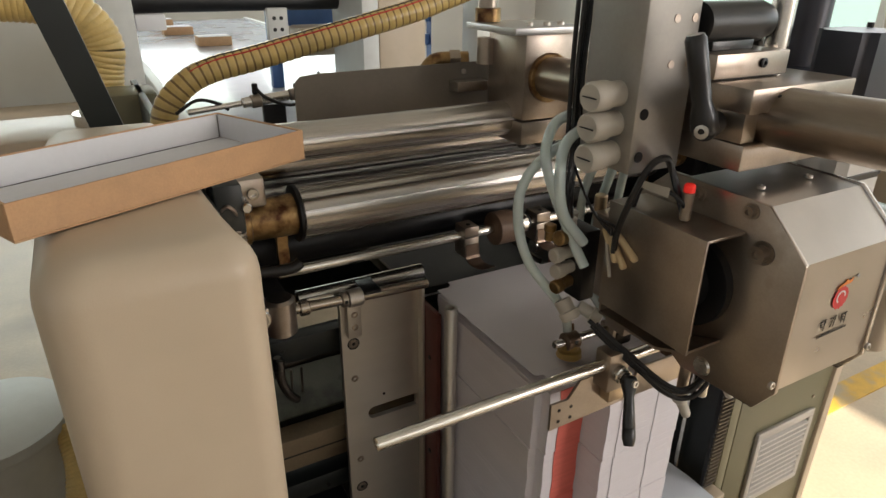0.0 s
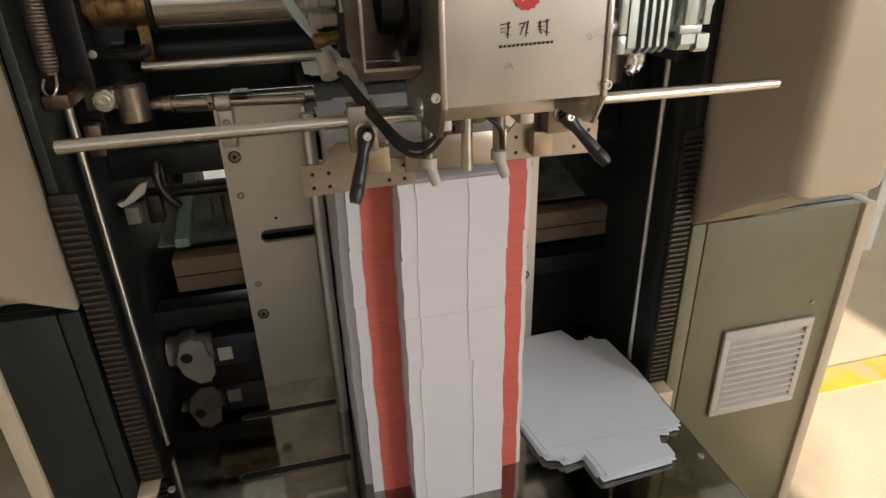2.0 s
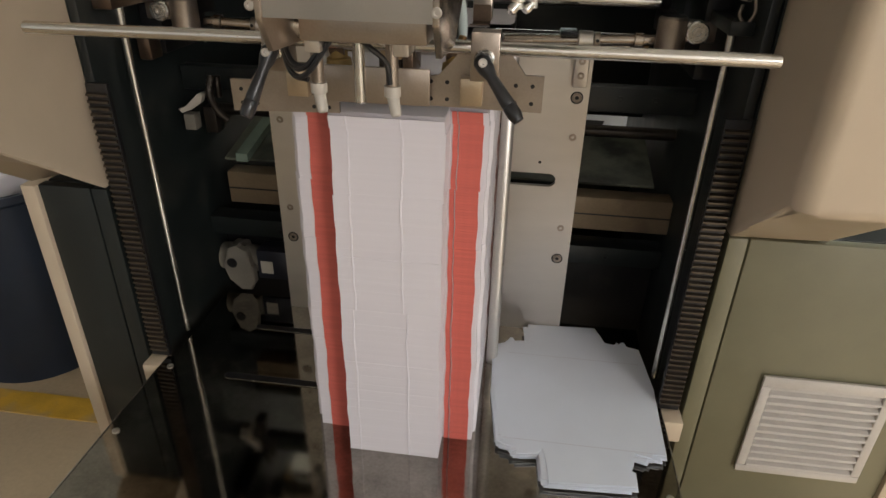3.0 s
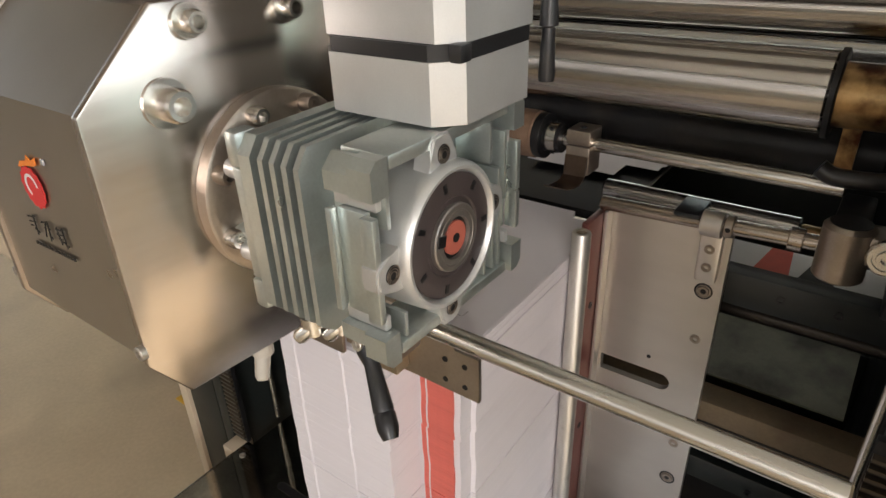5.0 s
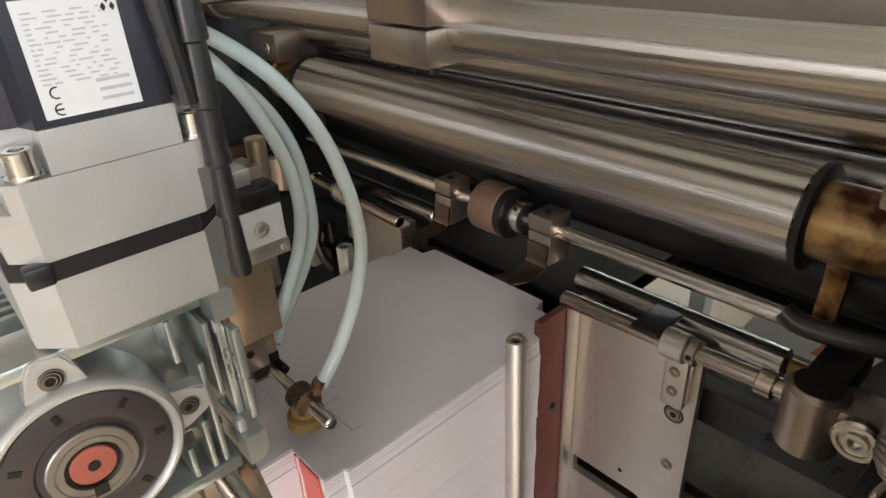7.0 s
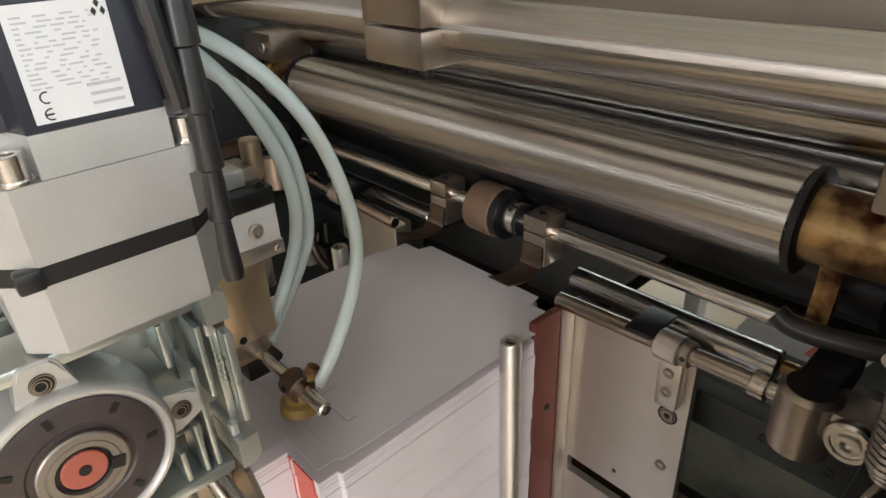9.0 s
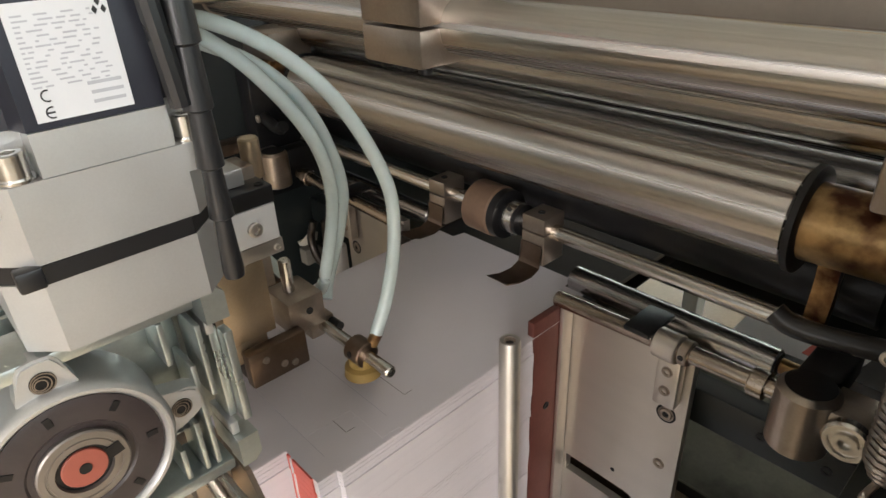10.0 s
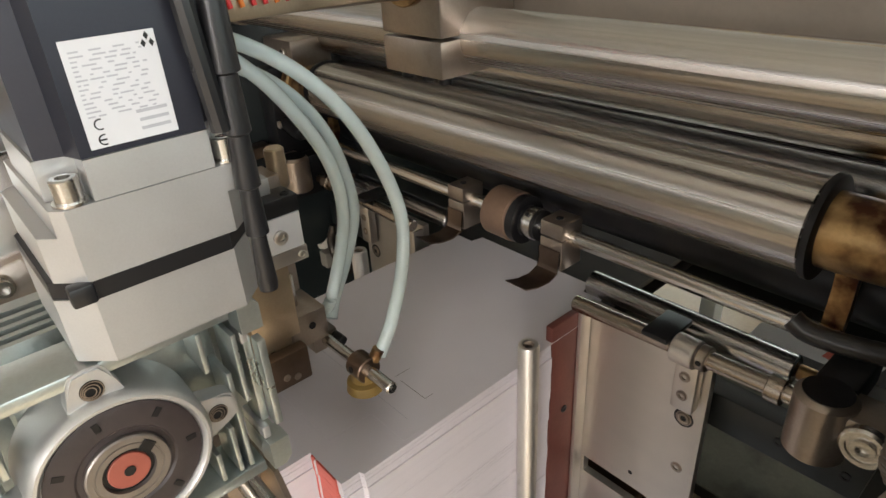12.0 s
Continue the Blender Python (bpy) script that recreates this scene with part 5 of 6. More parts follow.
    for k in range(2):
        for a0, a1, yy in ((0.6, 5.7, -0.4375),):
            bm = bm_new()
            zc = 1.3605 - k * 0.0053
            outer = [(yy + 0.0020 * math.cos(a), zc + 0.0020 * math.sin(a)) for a in [a0 + 0.6 + (a1 - a0 - 1.2) * i / 10 for i in range(11)]]
            innr = [(yy + 0.0015 * math.cos(a), zc + 0.0015 * math.sin(a)) for a in [a1 - 0.6 - (a1 - a0 - 1.2) * i / 10 for i in range(11)]]
            add_prism(bm, outer + innr, "x", 0.24175, 0.2419)
            if k:
                add_box(bm, 0.24175, 0.2419, yy - 0.0016, yy + 0.0008, zc - 0.0003, zc + 0.0003)
            part("approval_mark", bm, BLACKMARK, lab)
    for i in range(3):
        a = math.pi / 2 + i * 2.094
        y, z = -0.4155 + 0.0016 * math.cos(a), 1.3845 + 0.0016 * math.sin(a)
        bm = bm_new()
        add_prism(bm, [(y, z + 0.0014), (y + 0.0009, z), (y, z - 0.0014), (y - 0.0009, z)], "x", 0.24175, 0.2419)
        part("maker_mark", bm, BLACKMARK, lab)
    k = thing("cable_loom", (0.243, -0.385, 1.30), "black spiral-wrapped motor cable loom", "cable")
    bm = bm_new()
    add_lathe(bm, (0.2462, -0.3935, 1.2775), (0.0, 0.01, 1), [(0, 0.0040), (0.003, 0.0044), (0.026, 0.0032), (0.027, 0.0048), (0.047, 0.0038), (0.048, 0.0052), (0.069, 0.0042), (0.070, 0.0055), (0.092, 0.0045), (0.093, 0.0058), (0.118, 0.0050), (0.119, 0.0062), (0.16, 0.0056)], 18)
    part("wrap", bm, PLASTIC, k)
    bm = bm_new()
    add_tube(bm, [(0.2465, -0.4055, 1.465), (0.2465, -0.4045, 1.44), (0.2470, -0.4030, 1.40), (0.2470, -0.3990, 1.350)], 0.0040, 10)
    part("cable", bm, PLASTIC, k)


servo()




POSTALU = material("dull_aluminium_post", (0.37, 0.355, 0.33), 0.42, metal=0.7, vary=0.08, scale=20, bump=0.02)


def overhead():
    b = thing("arm_block", (0.01, -0.06, 1.28), "nickel-plated clamp block on the cross bar", "clamp block")
    boxpart("upper_half", b, NICKEL, -0.033, 0.050, -0.116, -0.022, 1.3195, 1.437, 0.002)
    boxpart("lower_half", b, NICKEL, -0.033, 0.050, -0.116, -0.022, 1.284, 1.3170, 0.002)
    boxpart("top_plate", b, ALU, -0.060, 0.064, -0.128, 0.0, 1.4375, 1.4465, 0.001)
    bm = bm_new()
    add_lathe(bm, (0.0075, -0.1162, 1.378), (0, -1, 0), [(0, 0.034), (0.006, 0.034), (0.007, 0.033), (0.007, 0.0285)], 40)
    part("bore_ring", bm, BRASSY, b)
    for x in (-0.018, 0.012, 0.036):
        screwpart(b, (x, -0.10, 1.284), (0, 0, -1), 0.0065, 0.008, BLACK)
        screwpart(b, (x, -0.10, 1.4465), (0, 0, 1), 0.005, 0.005)
    f = thing("air_valve", (-0.06, 0.05, 1.36), "bronze elbow and grey hexagonal air valve", "air valve")
    bm = bm_new()
    add_tube(bm, [(-0.10, 0.05, 1.372), (-0.085, 0.05, 1.385), (-0.06, 0.045, 1.387), (-0.035, 0.035, 1.387)], 0.013, 14)
    part("elbow", bm, BRASSY, f)
    bm = bm_new()
    add_lathe(bm, (-0.062, 0.046, 1.387), (1, -0.4, 0), [(0, 0.016), (0.016, 0.016), (0.017, 0.013), (0.03, 0.013)], 6)
    part("hex_nut", bm, NICKEL, f)
    for i, (r, z0, z1, mat) in enumerate(((0.015, 1.388, 1.425, NICKEL), (0.019, 1.4475, 1.466, BRASSY), (0.014, 1.4665, 1.51, NICKEL))):
        bm = bm_new()
        add_lathe(bm, (-0.035, -0.02, z0), "z", [(0, r), (z1 - z0, r)], 18)
        part("valve_stage", bm, mat, f)
    a = thing("support_arm", (0.012, -0.5, 1.39), "thick steel support arm reaching over the stack", "support arm")
    rodpart("bar", a, ARM, (0.0075, -0.10, 1.378), (0.013, -0.86, 1.404), 0.0285, 44)
    rodpart("end_cap", a, NICKEL, (0.013, -0.8605, 1.404), (0.01305, -0.872, 1.4044), 0.0265, 32, "flat steel end cap")
    c = thing("arm_carriage", (0.03, -0.42, 1.345), "bronze-toned clamp carriage on the support arm", "clamp block")
    boxpart("top_plate", c, NICKEL, -0.044, 0.112, -0.479, -0.345, 1.3985, 1.4215, 0.0015)
    boxpart("middle_block", c, NICKEL, -0.036, -0.0165, -0.470, -0.35, 1.3685, 1.3980, 0.001)
    boxpart("middle_block", c, NICKEL, 0.0435, 0.105, -0.470, -0.35, 1.3685, 1.3980, 0.001)
    boxpart("bottom_plate", c, NICKEL, -0.036, 0.105, -0.474, -0.345, 1.342, 1.3680, 0.0015)
    screwpart(c, (-0.005, -0.479, 1.410), (0, -1, 0), 0.0045, 0.003, BLACK)
    boxpart("upper_block", c, NICKEL, -0.045, 0.062, -0.435, -0.35, 1.4235, 1.4465, 0.001)
    boxpart("gap_plate", c, BLACK, -0.03, 0.058, -0.43, -0.355, 1.4218, 1.4232, 0.0)
    screwpart(c, (0.022, -0.435, 1.436), (0, -1, 0), 0.0048, 0.003, BLACK)
    bm = bm_new()
    add_lathe(bm, (-0.04, -0.40, 1.472), "x", [(0, 0.020), (0.07, 0.020), (0.085, 0.0205), (0.098, 0.017), (0.103, 0.009)], 28)
    part("motor_can", bm, PLASTIC, c, "black cylindrical motor")
    boxpart("motor_foot", c, PLASTIC, -0.03, 0.03, -0.415, -0.385, 1.4468, 1.456, 0.001)
    bm = bm_new()
    add_tube(bm, [(0.052, -0.385, 1.462), (0.085, -0.375, 1.455), (0.10, -0.37, 1.43), (0.10, -0.36, 1.41)], 0.008, 10)
    part("hose", bm, PLASTIC, c)
    rodpart("vertical_shaft", c, SHAFT, (0.088, -0.40, 1.4218), (0.088, -0.40, 1.85), 0.012, 24, "bright vertical shaft")
    lv = thing("clamp_lever", (-0.082, -0.459, 1.385), "large black plastic clamping lever with steel screw", "lever")
    bm = bm_new()
    pv, tp = Vector((-0.080, -0.462, 1.388)), Vector((-0.098, -0.450, 1.468))
    d = (tp - pv).normalized()
    add_lathe(bm, pv - d * 0.006, d, [(0, 0.010), (0.004, 0.0125), (0.016, 0.012), (0.030, 0.0085), (0.055, 0.0092), (0.085, 0.0095), (0.089, 0.0075)], 16)
    part("handle", bm, PLASTIC, lv)
    rodpart("hub", lv, PLASTIC, (-0.080, -0.461, 1.386), (-0.046, -0.445, 1.386), 0.0115, 18)
    screwpart(lv, (-0.089, -0.467, 1.386), (-0.9, -0.4, 0), 0.0065, 0.003)
    p = thing("valve_post", (-0.08, -0.4, 1.34), "pale aluminium upright with drilled holes", "post")
    boxpart("post", p, POSTALU, -0.115, -0.047, -0.410, -0.335, 1.333, 1.86, 0.0015)
    for x, z, r in ((-0.104, 1.392, 0.0055), (-0.104, 1.350, 0.0055), (-0.078, 1.478, 0.004), (-0.078, 1.437, 0.004), (-0.055, 1.478, 0.004), (-0.055, 1.437, 0.004)):
        bm = bm_new()
        add_lathe(bm, (x, -0.4102, z), (0, -1, 0), [(0, r), (0.0006, r), (0.0006, r * 0.6)], 16)
        part("hole" if r > 0.005 else "screw", bm, BLACK if r > 0.005 else NICKEL, p)
    for i, z in enumerate((1.409, 1.380, 1.350)):
        f = thing("push_fitting", (-0.14, -0.39, z), "off-white push-in air fitting on the upright", "air fitting", "push-in fittings")
        bm = bm_new()
        add_lathe(bm, (-0.1152, -0.385, z), (-1, -0.12, 0), [(0, 0.0125), (0.018, 0.0125), (0.020, 0.0145), (0.038, 0.0145), (0.041, 0.0125)], 22)
        part("body", bm, FITTING, f)
        bm = bm_new()
        add_box(bm, -0.1570, -0.1560, -0.3995, -0.3775, z - 0.0006, z + 0.0006)
        part("slot", bm, BLACK, f)
    w = thing("cable_bundle", (-0.13, -0.36, 1.3), "bundle of black cables hanging beside the upright", "cable")
    rnd = random.Random(4)
    for i in range(6):
        ox, oy = rnd.uniform(-0.009, 0.009), rnd.uniform(-0.008, 0.008)
        bm = bm_new()
        add_tube(bm, [(-0.106 + ox, -0.318 + oy, 1.75), (-0.110 + ox * 1.2, -0.318 + oy, 1.52), (-0.110 + ox, -0.315 + oy, 1.42), (-0.110 + ox, -0.318 + oy, 1.34), (-0.118 + ox * 0.8, -0.325 + oy, 1.29), (-0.112 + ox * 0.6, -0.325 + oy, 1.245)], 0.0026, 8)
        part("cable", bm, PLASTIC, w)
    # valve cluster
    v = thing("valve_manifold", (-0.11, -0.32, 1.15), "cluster of off-white and brass air fittings", "air manifold")
    boxpart("manifold", v, BLACK, -0.100, -0.078, -0.345, -0.300, 1.155, 1.245, 0.002)
    for i, (x, y, z, ax, ln, r) in enumerate(((-0.100, -0.325, 1.235, (-1, -0.2, 0.1), 0.03, 0.0075), (-0.100, -0.325, 1.215, (-1, -0.1, 0), 0.032, 0.0075), (-0.100, -0.325, 1.195, (-1, -0.2, 0), 0.03, 0.0075), (-0.100, -0.325, 1.176, (-1, -0.15, -0.1), 0.028, 0.007), (-0.112, -0.327, 1.236, (0, 0, 1), 0.024, 0.008), (-0.102, -0.315, 1.240, (0.1, 0, 1), 0.022, 0.008), (-0.120, -0.305, 1.225, (0, 0, 1), 0.02, 0.006), (-0.118, -0.335, 1.158, (0.2, -0.6, -0.8), 0.026, 0.010), (-0.10, -0.345, 1.150, (0.6, -0.7, -0.4), 0.03, 0.008))):
        bm = bm_new()
        add_lathe(bm, (x, y, z), ax, [(0, r), (ln * 0.55, r), (ln * 0.6, r * 1.2), (ln * 0.95, r * 1.2), (ln, r)], 14)
        part("fitting", bm, FITTING if i % 3 else BRASSY, v)
    for a, b in (((-0.1005, -0.385, 1.256), (-0.1005, -0.395, 1.228)), ((-0.1010, -0.394, 1.261), (-0.0985, -0.422, 1.240)), ((-0.0990, -0.390, 1.246), (-0.0985, -0.407, 1.225)), ((-0.0985, -0.371, 1.259), (-0.1000, -0.384, 1.246))):
        a, b = Vector(a), Vector(b)
        d = (b - a).normalized()
        ln = (b - a).length
        bm = bm_new()
        add_lathe(bm, a, d, [(0, 0.0030), (0.002, 0.0038), (ln - 0.003, 0.0041), (ln - 0.001, 0.0034), (ln, 0.002)], 12)
        part("cable_tag", bm, TAGTUBE, v, "cream marker sleeve on a cable end")
        bm = bm_new()
        add_tube(bm, [a + d * 0.002, a - d * 0.006 + Vector((0, 0.002, 0.004)), Vector((-0.104, -0.362, 1.272)), Vector((-0.108, -0.345, 1.292)), Vector((-0.112, -0.328, 1.32))], 0.0015, 8)
        part("wire", bm, PLASTIC, v, "thin black wire")
    bm = bm_new()
    add_tube(bm, [(-0.0995, -0.378, 1.246), (-0.0995, -0.382, 1.230), (-0.0995, -0.388, 1.208)], 0.0022, 8)
    part("wire", bm, FITTING, v, "short grey wire end")
    # glowing dot on the boss stands in for a green light's reflection
    bm = bm_new()
    add_lathe(bm, (-0.0725, -0.462, 1.232), (-1, 0, 0), [(0, 0.0022), (0.002, 0.0022), (0.0028, 0.0015)], 10)
    part("status_light", bm, GREENGLOW, v, "small green glow standing for a status light's reflection")
    s = thing("proximity_sensor", (-0.073, -0.452, 1.292), "small grey sensor with a red lit cap", "sensor")
    rodpart("body", s, NICKEL, (-0.073, -0.452, 1.2925), (-0.073, -0.452, 1.322), 0.0055, 16)
    bm = bm_new()
    add_lathe(bm, (-0.073, -0.452, 1.3222), "z", [(0, 0.0056), (0.006, 0.0056), (0.008, 0.004)], 16)
    part("red_cap", bm, REDGLOW, s, "glowing red cap")
    bm = bm_new()
    add_tube(bm, [(-0.073, -0.449, 1.30), (-0.076, -0.43, 1.338), (-0.088, -0.43, 1.352), (-0.103, -0.425, 1.343), (-0.110, -0.415, 1.31), (-0.108, -0.40, 1.27), (-0.10, -0.39, 1.235)], 0.0036, 8)
    part("cable", bm, PLASTIC, s)
    bm = bm_new()
    add_tube(bm, [(-0.088, -0.398, 1.290), (-0.0862, -0.404, 1.314), (-0.0858, -0.420, 1.320), (-0.0858, -0.440, 1.320), (-0.080, -0.451, 1.312), (-0.074, -0.452, 1.303)], 0.0022, 8)
    part("cable", bm, PLASTIC, s)
    bm = bm_new()
    add_prism(bm, [(-0.403, 1.3155), (-0.420, 1.3145), (-0.441, 1.3150), (-0.442, 1.3250), (-0.420, 1.3235), (-0.403, 1.3230)], "x", -0.0888, -0.0882)
    part("paper_tag", bm, FITTING, s, "small printed paper tag")
    t = thing("terminal_strip", (0.09, -0.27, 1.3655), "gold-edged terminal strip with a row of red wires", "terminal strip")
    boxpart("strip", t, BRASSPLATE, 0.084, 0.094, -0.3445, -0.19, 1.3655, 1.390, 0.001)
    for i in range(19):
        y = -0.338 + i * 0.0077
        bm = bm_new()
        add_lathe(bm, (0.0948, y, 1.391), (0.1, 0.2, -1), [(0, 0.0017), (0.018, 0.0017)], 8)
        part("wire_end", bm, REDMARK if i % 3 else ORANGEMARK, t)


ARM = material("aged_steel_arm", (0.35, 0.295, 0.245), 0.3, metal=0.95, vary=0.12, scale=10, streak=(6, 1, 6), bump=0.03, bump_scale=90)
GREENGLOW = glow("green_light_reflection", (0.02, 0.9, 0.15), 0.4)
REDGLOW = glow("red_status_light", (0.9, 0.03, 0.02), 0.10)
overhead()


# ---- moving suction bar ----
def suction_bar():
    hp = thing("hanger_plate", (0.0, -0.31, 1.06), "brass-toned hanger plate with a slide unit", "bracket")
    boxpart("plate", hp, BRASSPLATE, 0.012, 0.0335, -0.330, -0.286, 1.090, 1.160, 0.0015)
    boxpart("slide_rail", hp, NICKEL, -0.02, 0.011, -0.318, -0.268, 1.118, 1.232, 0.002)
    boxpart("valve_base", hp, STEEL, 0.0115, 0.0350, -0.318, -0.266, 1.1605, 1.1735, 0.001, "scratched steel valve base")
    boxpart("valve_body", hp, LABELM, 0.0115, 0.0350, -0.314, -0.268, 1.1740, 1.2055, 0.0008, "white valve body")
    cap = boxpart("valve_cap", hp, PLASTIC, -0.019, 0.0352, -0.315, -0.267, 1.2060, 1.2210, 0.0012, "black valve cap with screws")
    for x, y in ((0.028, -0.275), (0.028, -0.307), (-0.008, -0.275)):
        screwpart(cap, (x, y, 1.2210), (0, 0, 1), 0.0042, 0.0015, BLACK)
    boxpart("connector", hp, ALU, -0.010, 0.022, -0.311, -0.283, 1.2215, 1.236, 0.0015, "pale connector block")
    rodpart("copper_plug", hp, BRASSPLATE, (-0.004, -0.262, 1.215), (-0.004, -0.262, 1.2500), 0.0085, 18, "copper-toned plug")
    screwpart(hp, (0.0350, -0.289, 1.1885), (1, 0, 0), 0.0062, 0.0035)
    screwpart(hp, (0.0350, -0.272, 1.1665), (1, 0, 0), 0.0034, 0.002)
    boxpart("lower_block", hp, BRASSPLATE, 0.004, 0.0300, -0.326, -0.294, 1.068, 1.0898, 0.0012, "small brass-toned block")
    screwpart(hp, (0.0300, -0.314, 1.078), (1, 0, 0), 0.0040, 0.001, BLACK)
    boxpart("lower_foot", hp, DARKSTEEL, 0.000, 0.028, -0.318, -0.292, 1.046, 1.0678, 0.002)
    s = thing("suction_bar", (0.0, -0.236, 1.065), "steel suction bar with brown cups and milky air tubes", "suction bar")
    rodpart("bar", s, SHAFT, (-0.095, -0.236, 1.065), (0.128, -0.236, 1.065), 0.0058, 22)
    boxpart("carrier_block", s, NICKEL, -0.010, 0.033, -0.272, -0.236, 1.0725, 1.106, 0.0015)
    boxpart("carrier_foot", s, NICKEL, -0.006, 0.026, -0.250, -0.224, 1.054, 1.0723, 0.0015)
    foot = boxpart("foot_plate", s, FINGER, 0.0335, 0.0465, -0.322, -0.266, 1.050, 1.0845, 0.002, "oil-brown foot plate")
    for y, z in ((-0.307, 1.074), (-0.291, 1.062), (-0.281, 1.058)):
        screwpart(foot, (0.0465, y, z), (1, 0, 0), 0.0034, 0.0012, NICKEL)
    rodpart("guide_pin", s, SHAFT, (0.012, -0.258, 1.106), (0.012, -0.258, 1.14), 0.0055, 16)
    bm = bm_new()
    add_lathe(bm, (0.0331, -0.252, 1.092), "x", [(0, 0.0035), (0.001, 0.0035), (0.001, 0.002)], 12)
    part("grub_screw", bm, BLACK, s)
    bm = bm_new()
    add_lathe(bm, (0.036, -0.228, 1.0665), "x", [(-0.008, 0.0045), (0.006, 0.0045), (0.007, 0.0035)], 12)
    part("end_screw", bm, BLACK, s)
    for x in (0.085, -0.068):
        bm = bm_new()
        add_lathe(bm, (x - 0.010, -0.236, 1.065), "x", [(0, 0.0112), (0.001, 0.0122), (0.019, 0.0122), (0.020, 0.0112)], 28)
        part("clamp_ring", bm, FINGER, s, "brown steel clamp ring")
        screwpart(s, (x, -0.2482, 1.068), (0, -1, 0.2), 0.003, 0.0008, BLACK)
        bm = bm_new()
        add_lathe(bm, (x, -0.236, 1.0615), (0, 0, -1), [(0, 0.0115), (0.009, 0.0118), (0.011, 0.0160), (0.016, 0.0165), (0.0195, 0.0172), (0.020, 0.0155)], 28)
        part("suction_cup", bm, CUP, s, "amber rubber suction cup")
        bm = bm_new()
        add_lathe(bm, (x + 0.006, -0.228, 1.071), (0.2, 0.45, 0.9), [(0, 0.0055), (0.012, 0.0055)], 14)
        part("hose_barb", bm, BRASSY, s)
    tubes = ([(0.092, -0.223, 1.080), (0.090, -0.206, 1.110), (0.080, -0.185, 1.155), (0.070, -0.180, 1.205), (0.060, -0.208, 1.272), (0.045, -0.245, 1.318), (0.02, -0.285, 1.345), (-0.02, -0.315, 1.352), (-0.06, -0.33, 1.35)],
             [(0.018, -0.225, 1.085), (0.01, -0.215, 1.10), (0.0, -0.188, 1.145), (0.0, -0.181, 1.19), (-0.005, -0.200, 1.255), (-0.015, -0.235, 1.30), (-0.035, -0.285, 1.33), (-0.075, -0.325, 1.35)],
             [(0.012, -0.228, 1.09), (0.02, -0.222, 1.115), (0.012, -0.20, 1.18), (0.012, -0.212, 1.24), (0.006, -0.25, 1.30), (-0.01, -0.285, 1.335), (-0.06, -0.32, 1.365)],
             [(-0.062, -0.225, 1.080), (-0.078, -0.245, 1.115), (-0.108, -0.268, 1.153), (-0.150, -0.272, 1.213), (-0.160, -0.272, 1.266), (-0.149, -0.275, 1.308), (-0.115, -0.285, 1.338), (-0.075, -0.31, 1.355)],
             [(-0.105, -0.318, 1.205), (-0.113, -0.308, 1.239), (-0.131, -0.302, 1.299), (-0.137, -0.301, 1.339), (-0.120, -0.302, 1.371), (-0.085, -0.31, 1.380)],
             [(-0.108, -0.322, 1.235), (-0.139, -0.328, 1.275), (-0.141, -0.33, 1.321), (-0.130, -0.33, 1.350), (-0.100, -0.33, 1.366)])
    a = thing("air_tubes", (0.0, -0.33, 1.362), "milky translucent air tubes arching to the suction bar", "air tubes")
    for pts in tubes:
        bm = bm_new()
        add_tube(bm, pts, 0.0060, 12)
        part("air_tube", bm, HOSE, a)
    return s, a


CUP = material("amber_rubber_cup", (0.30, 0.20, 0.06), 0.45, vary=0.15, bump=0.05)
BAR, TUBES = suction_bar()


def feed_blanks():
    bm = bm_new()
    add_prism(bm, BLANK, "z", 0, 0.00035)
    # printed back edge line
    me = finish(bm, "feed_blank", PAPER)
    out = []
    for i in range(7):
        o = tagged(new("feed_blank", me), "white die-cut board on top of the stack", "cardboard sheet", "boards being fed")
        o.location = (0, 0, 1.0166 - i * 0.0009)
        out.append(o)
        for name, x0, x1, y0, y1 in (("slit", 0.071, 0.108, -0.2762, -0.2756), ("slit", 0.108, 0.1086, -0.2756, -0.266), ("slit", 0.0625, 0.0631, -0.276, -0.258), ("crease", -0.10, 0.118, -0.3052, -0.3046)):
            bm = bm_new()
            add_box(bm, x0, x1, y0, y1, 0.00036, 0.00042)
            c = new(name, finish(bm, name, CREASE if name == "crease" else SLIT))
            c.parent = o
    ft = thing("feed_table", (0, 0.5, 0.99), "dark steel feed table behind the rollers", "feed table")
    boxpart("table_plate", ft, BLACK, -0.135, 0.135, 0.03, 1.1, 0.990, 1.003, 0.001)
    for sg in (-1, 1):
        boxpart("edge_rail", ft, DARKSTEEL, *sorted((sg * 0.1352, sg * 0.141)), 0.03, 1.1, 0.985, 1.006, 0.001)
    return out


SHEETS = feed_blanks()


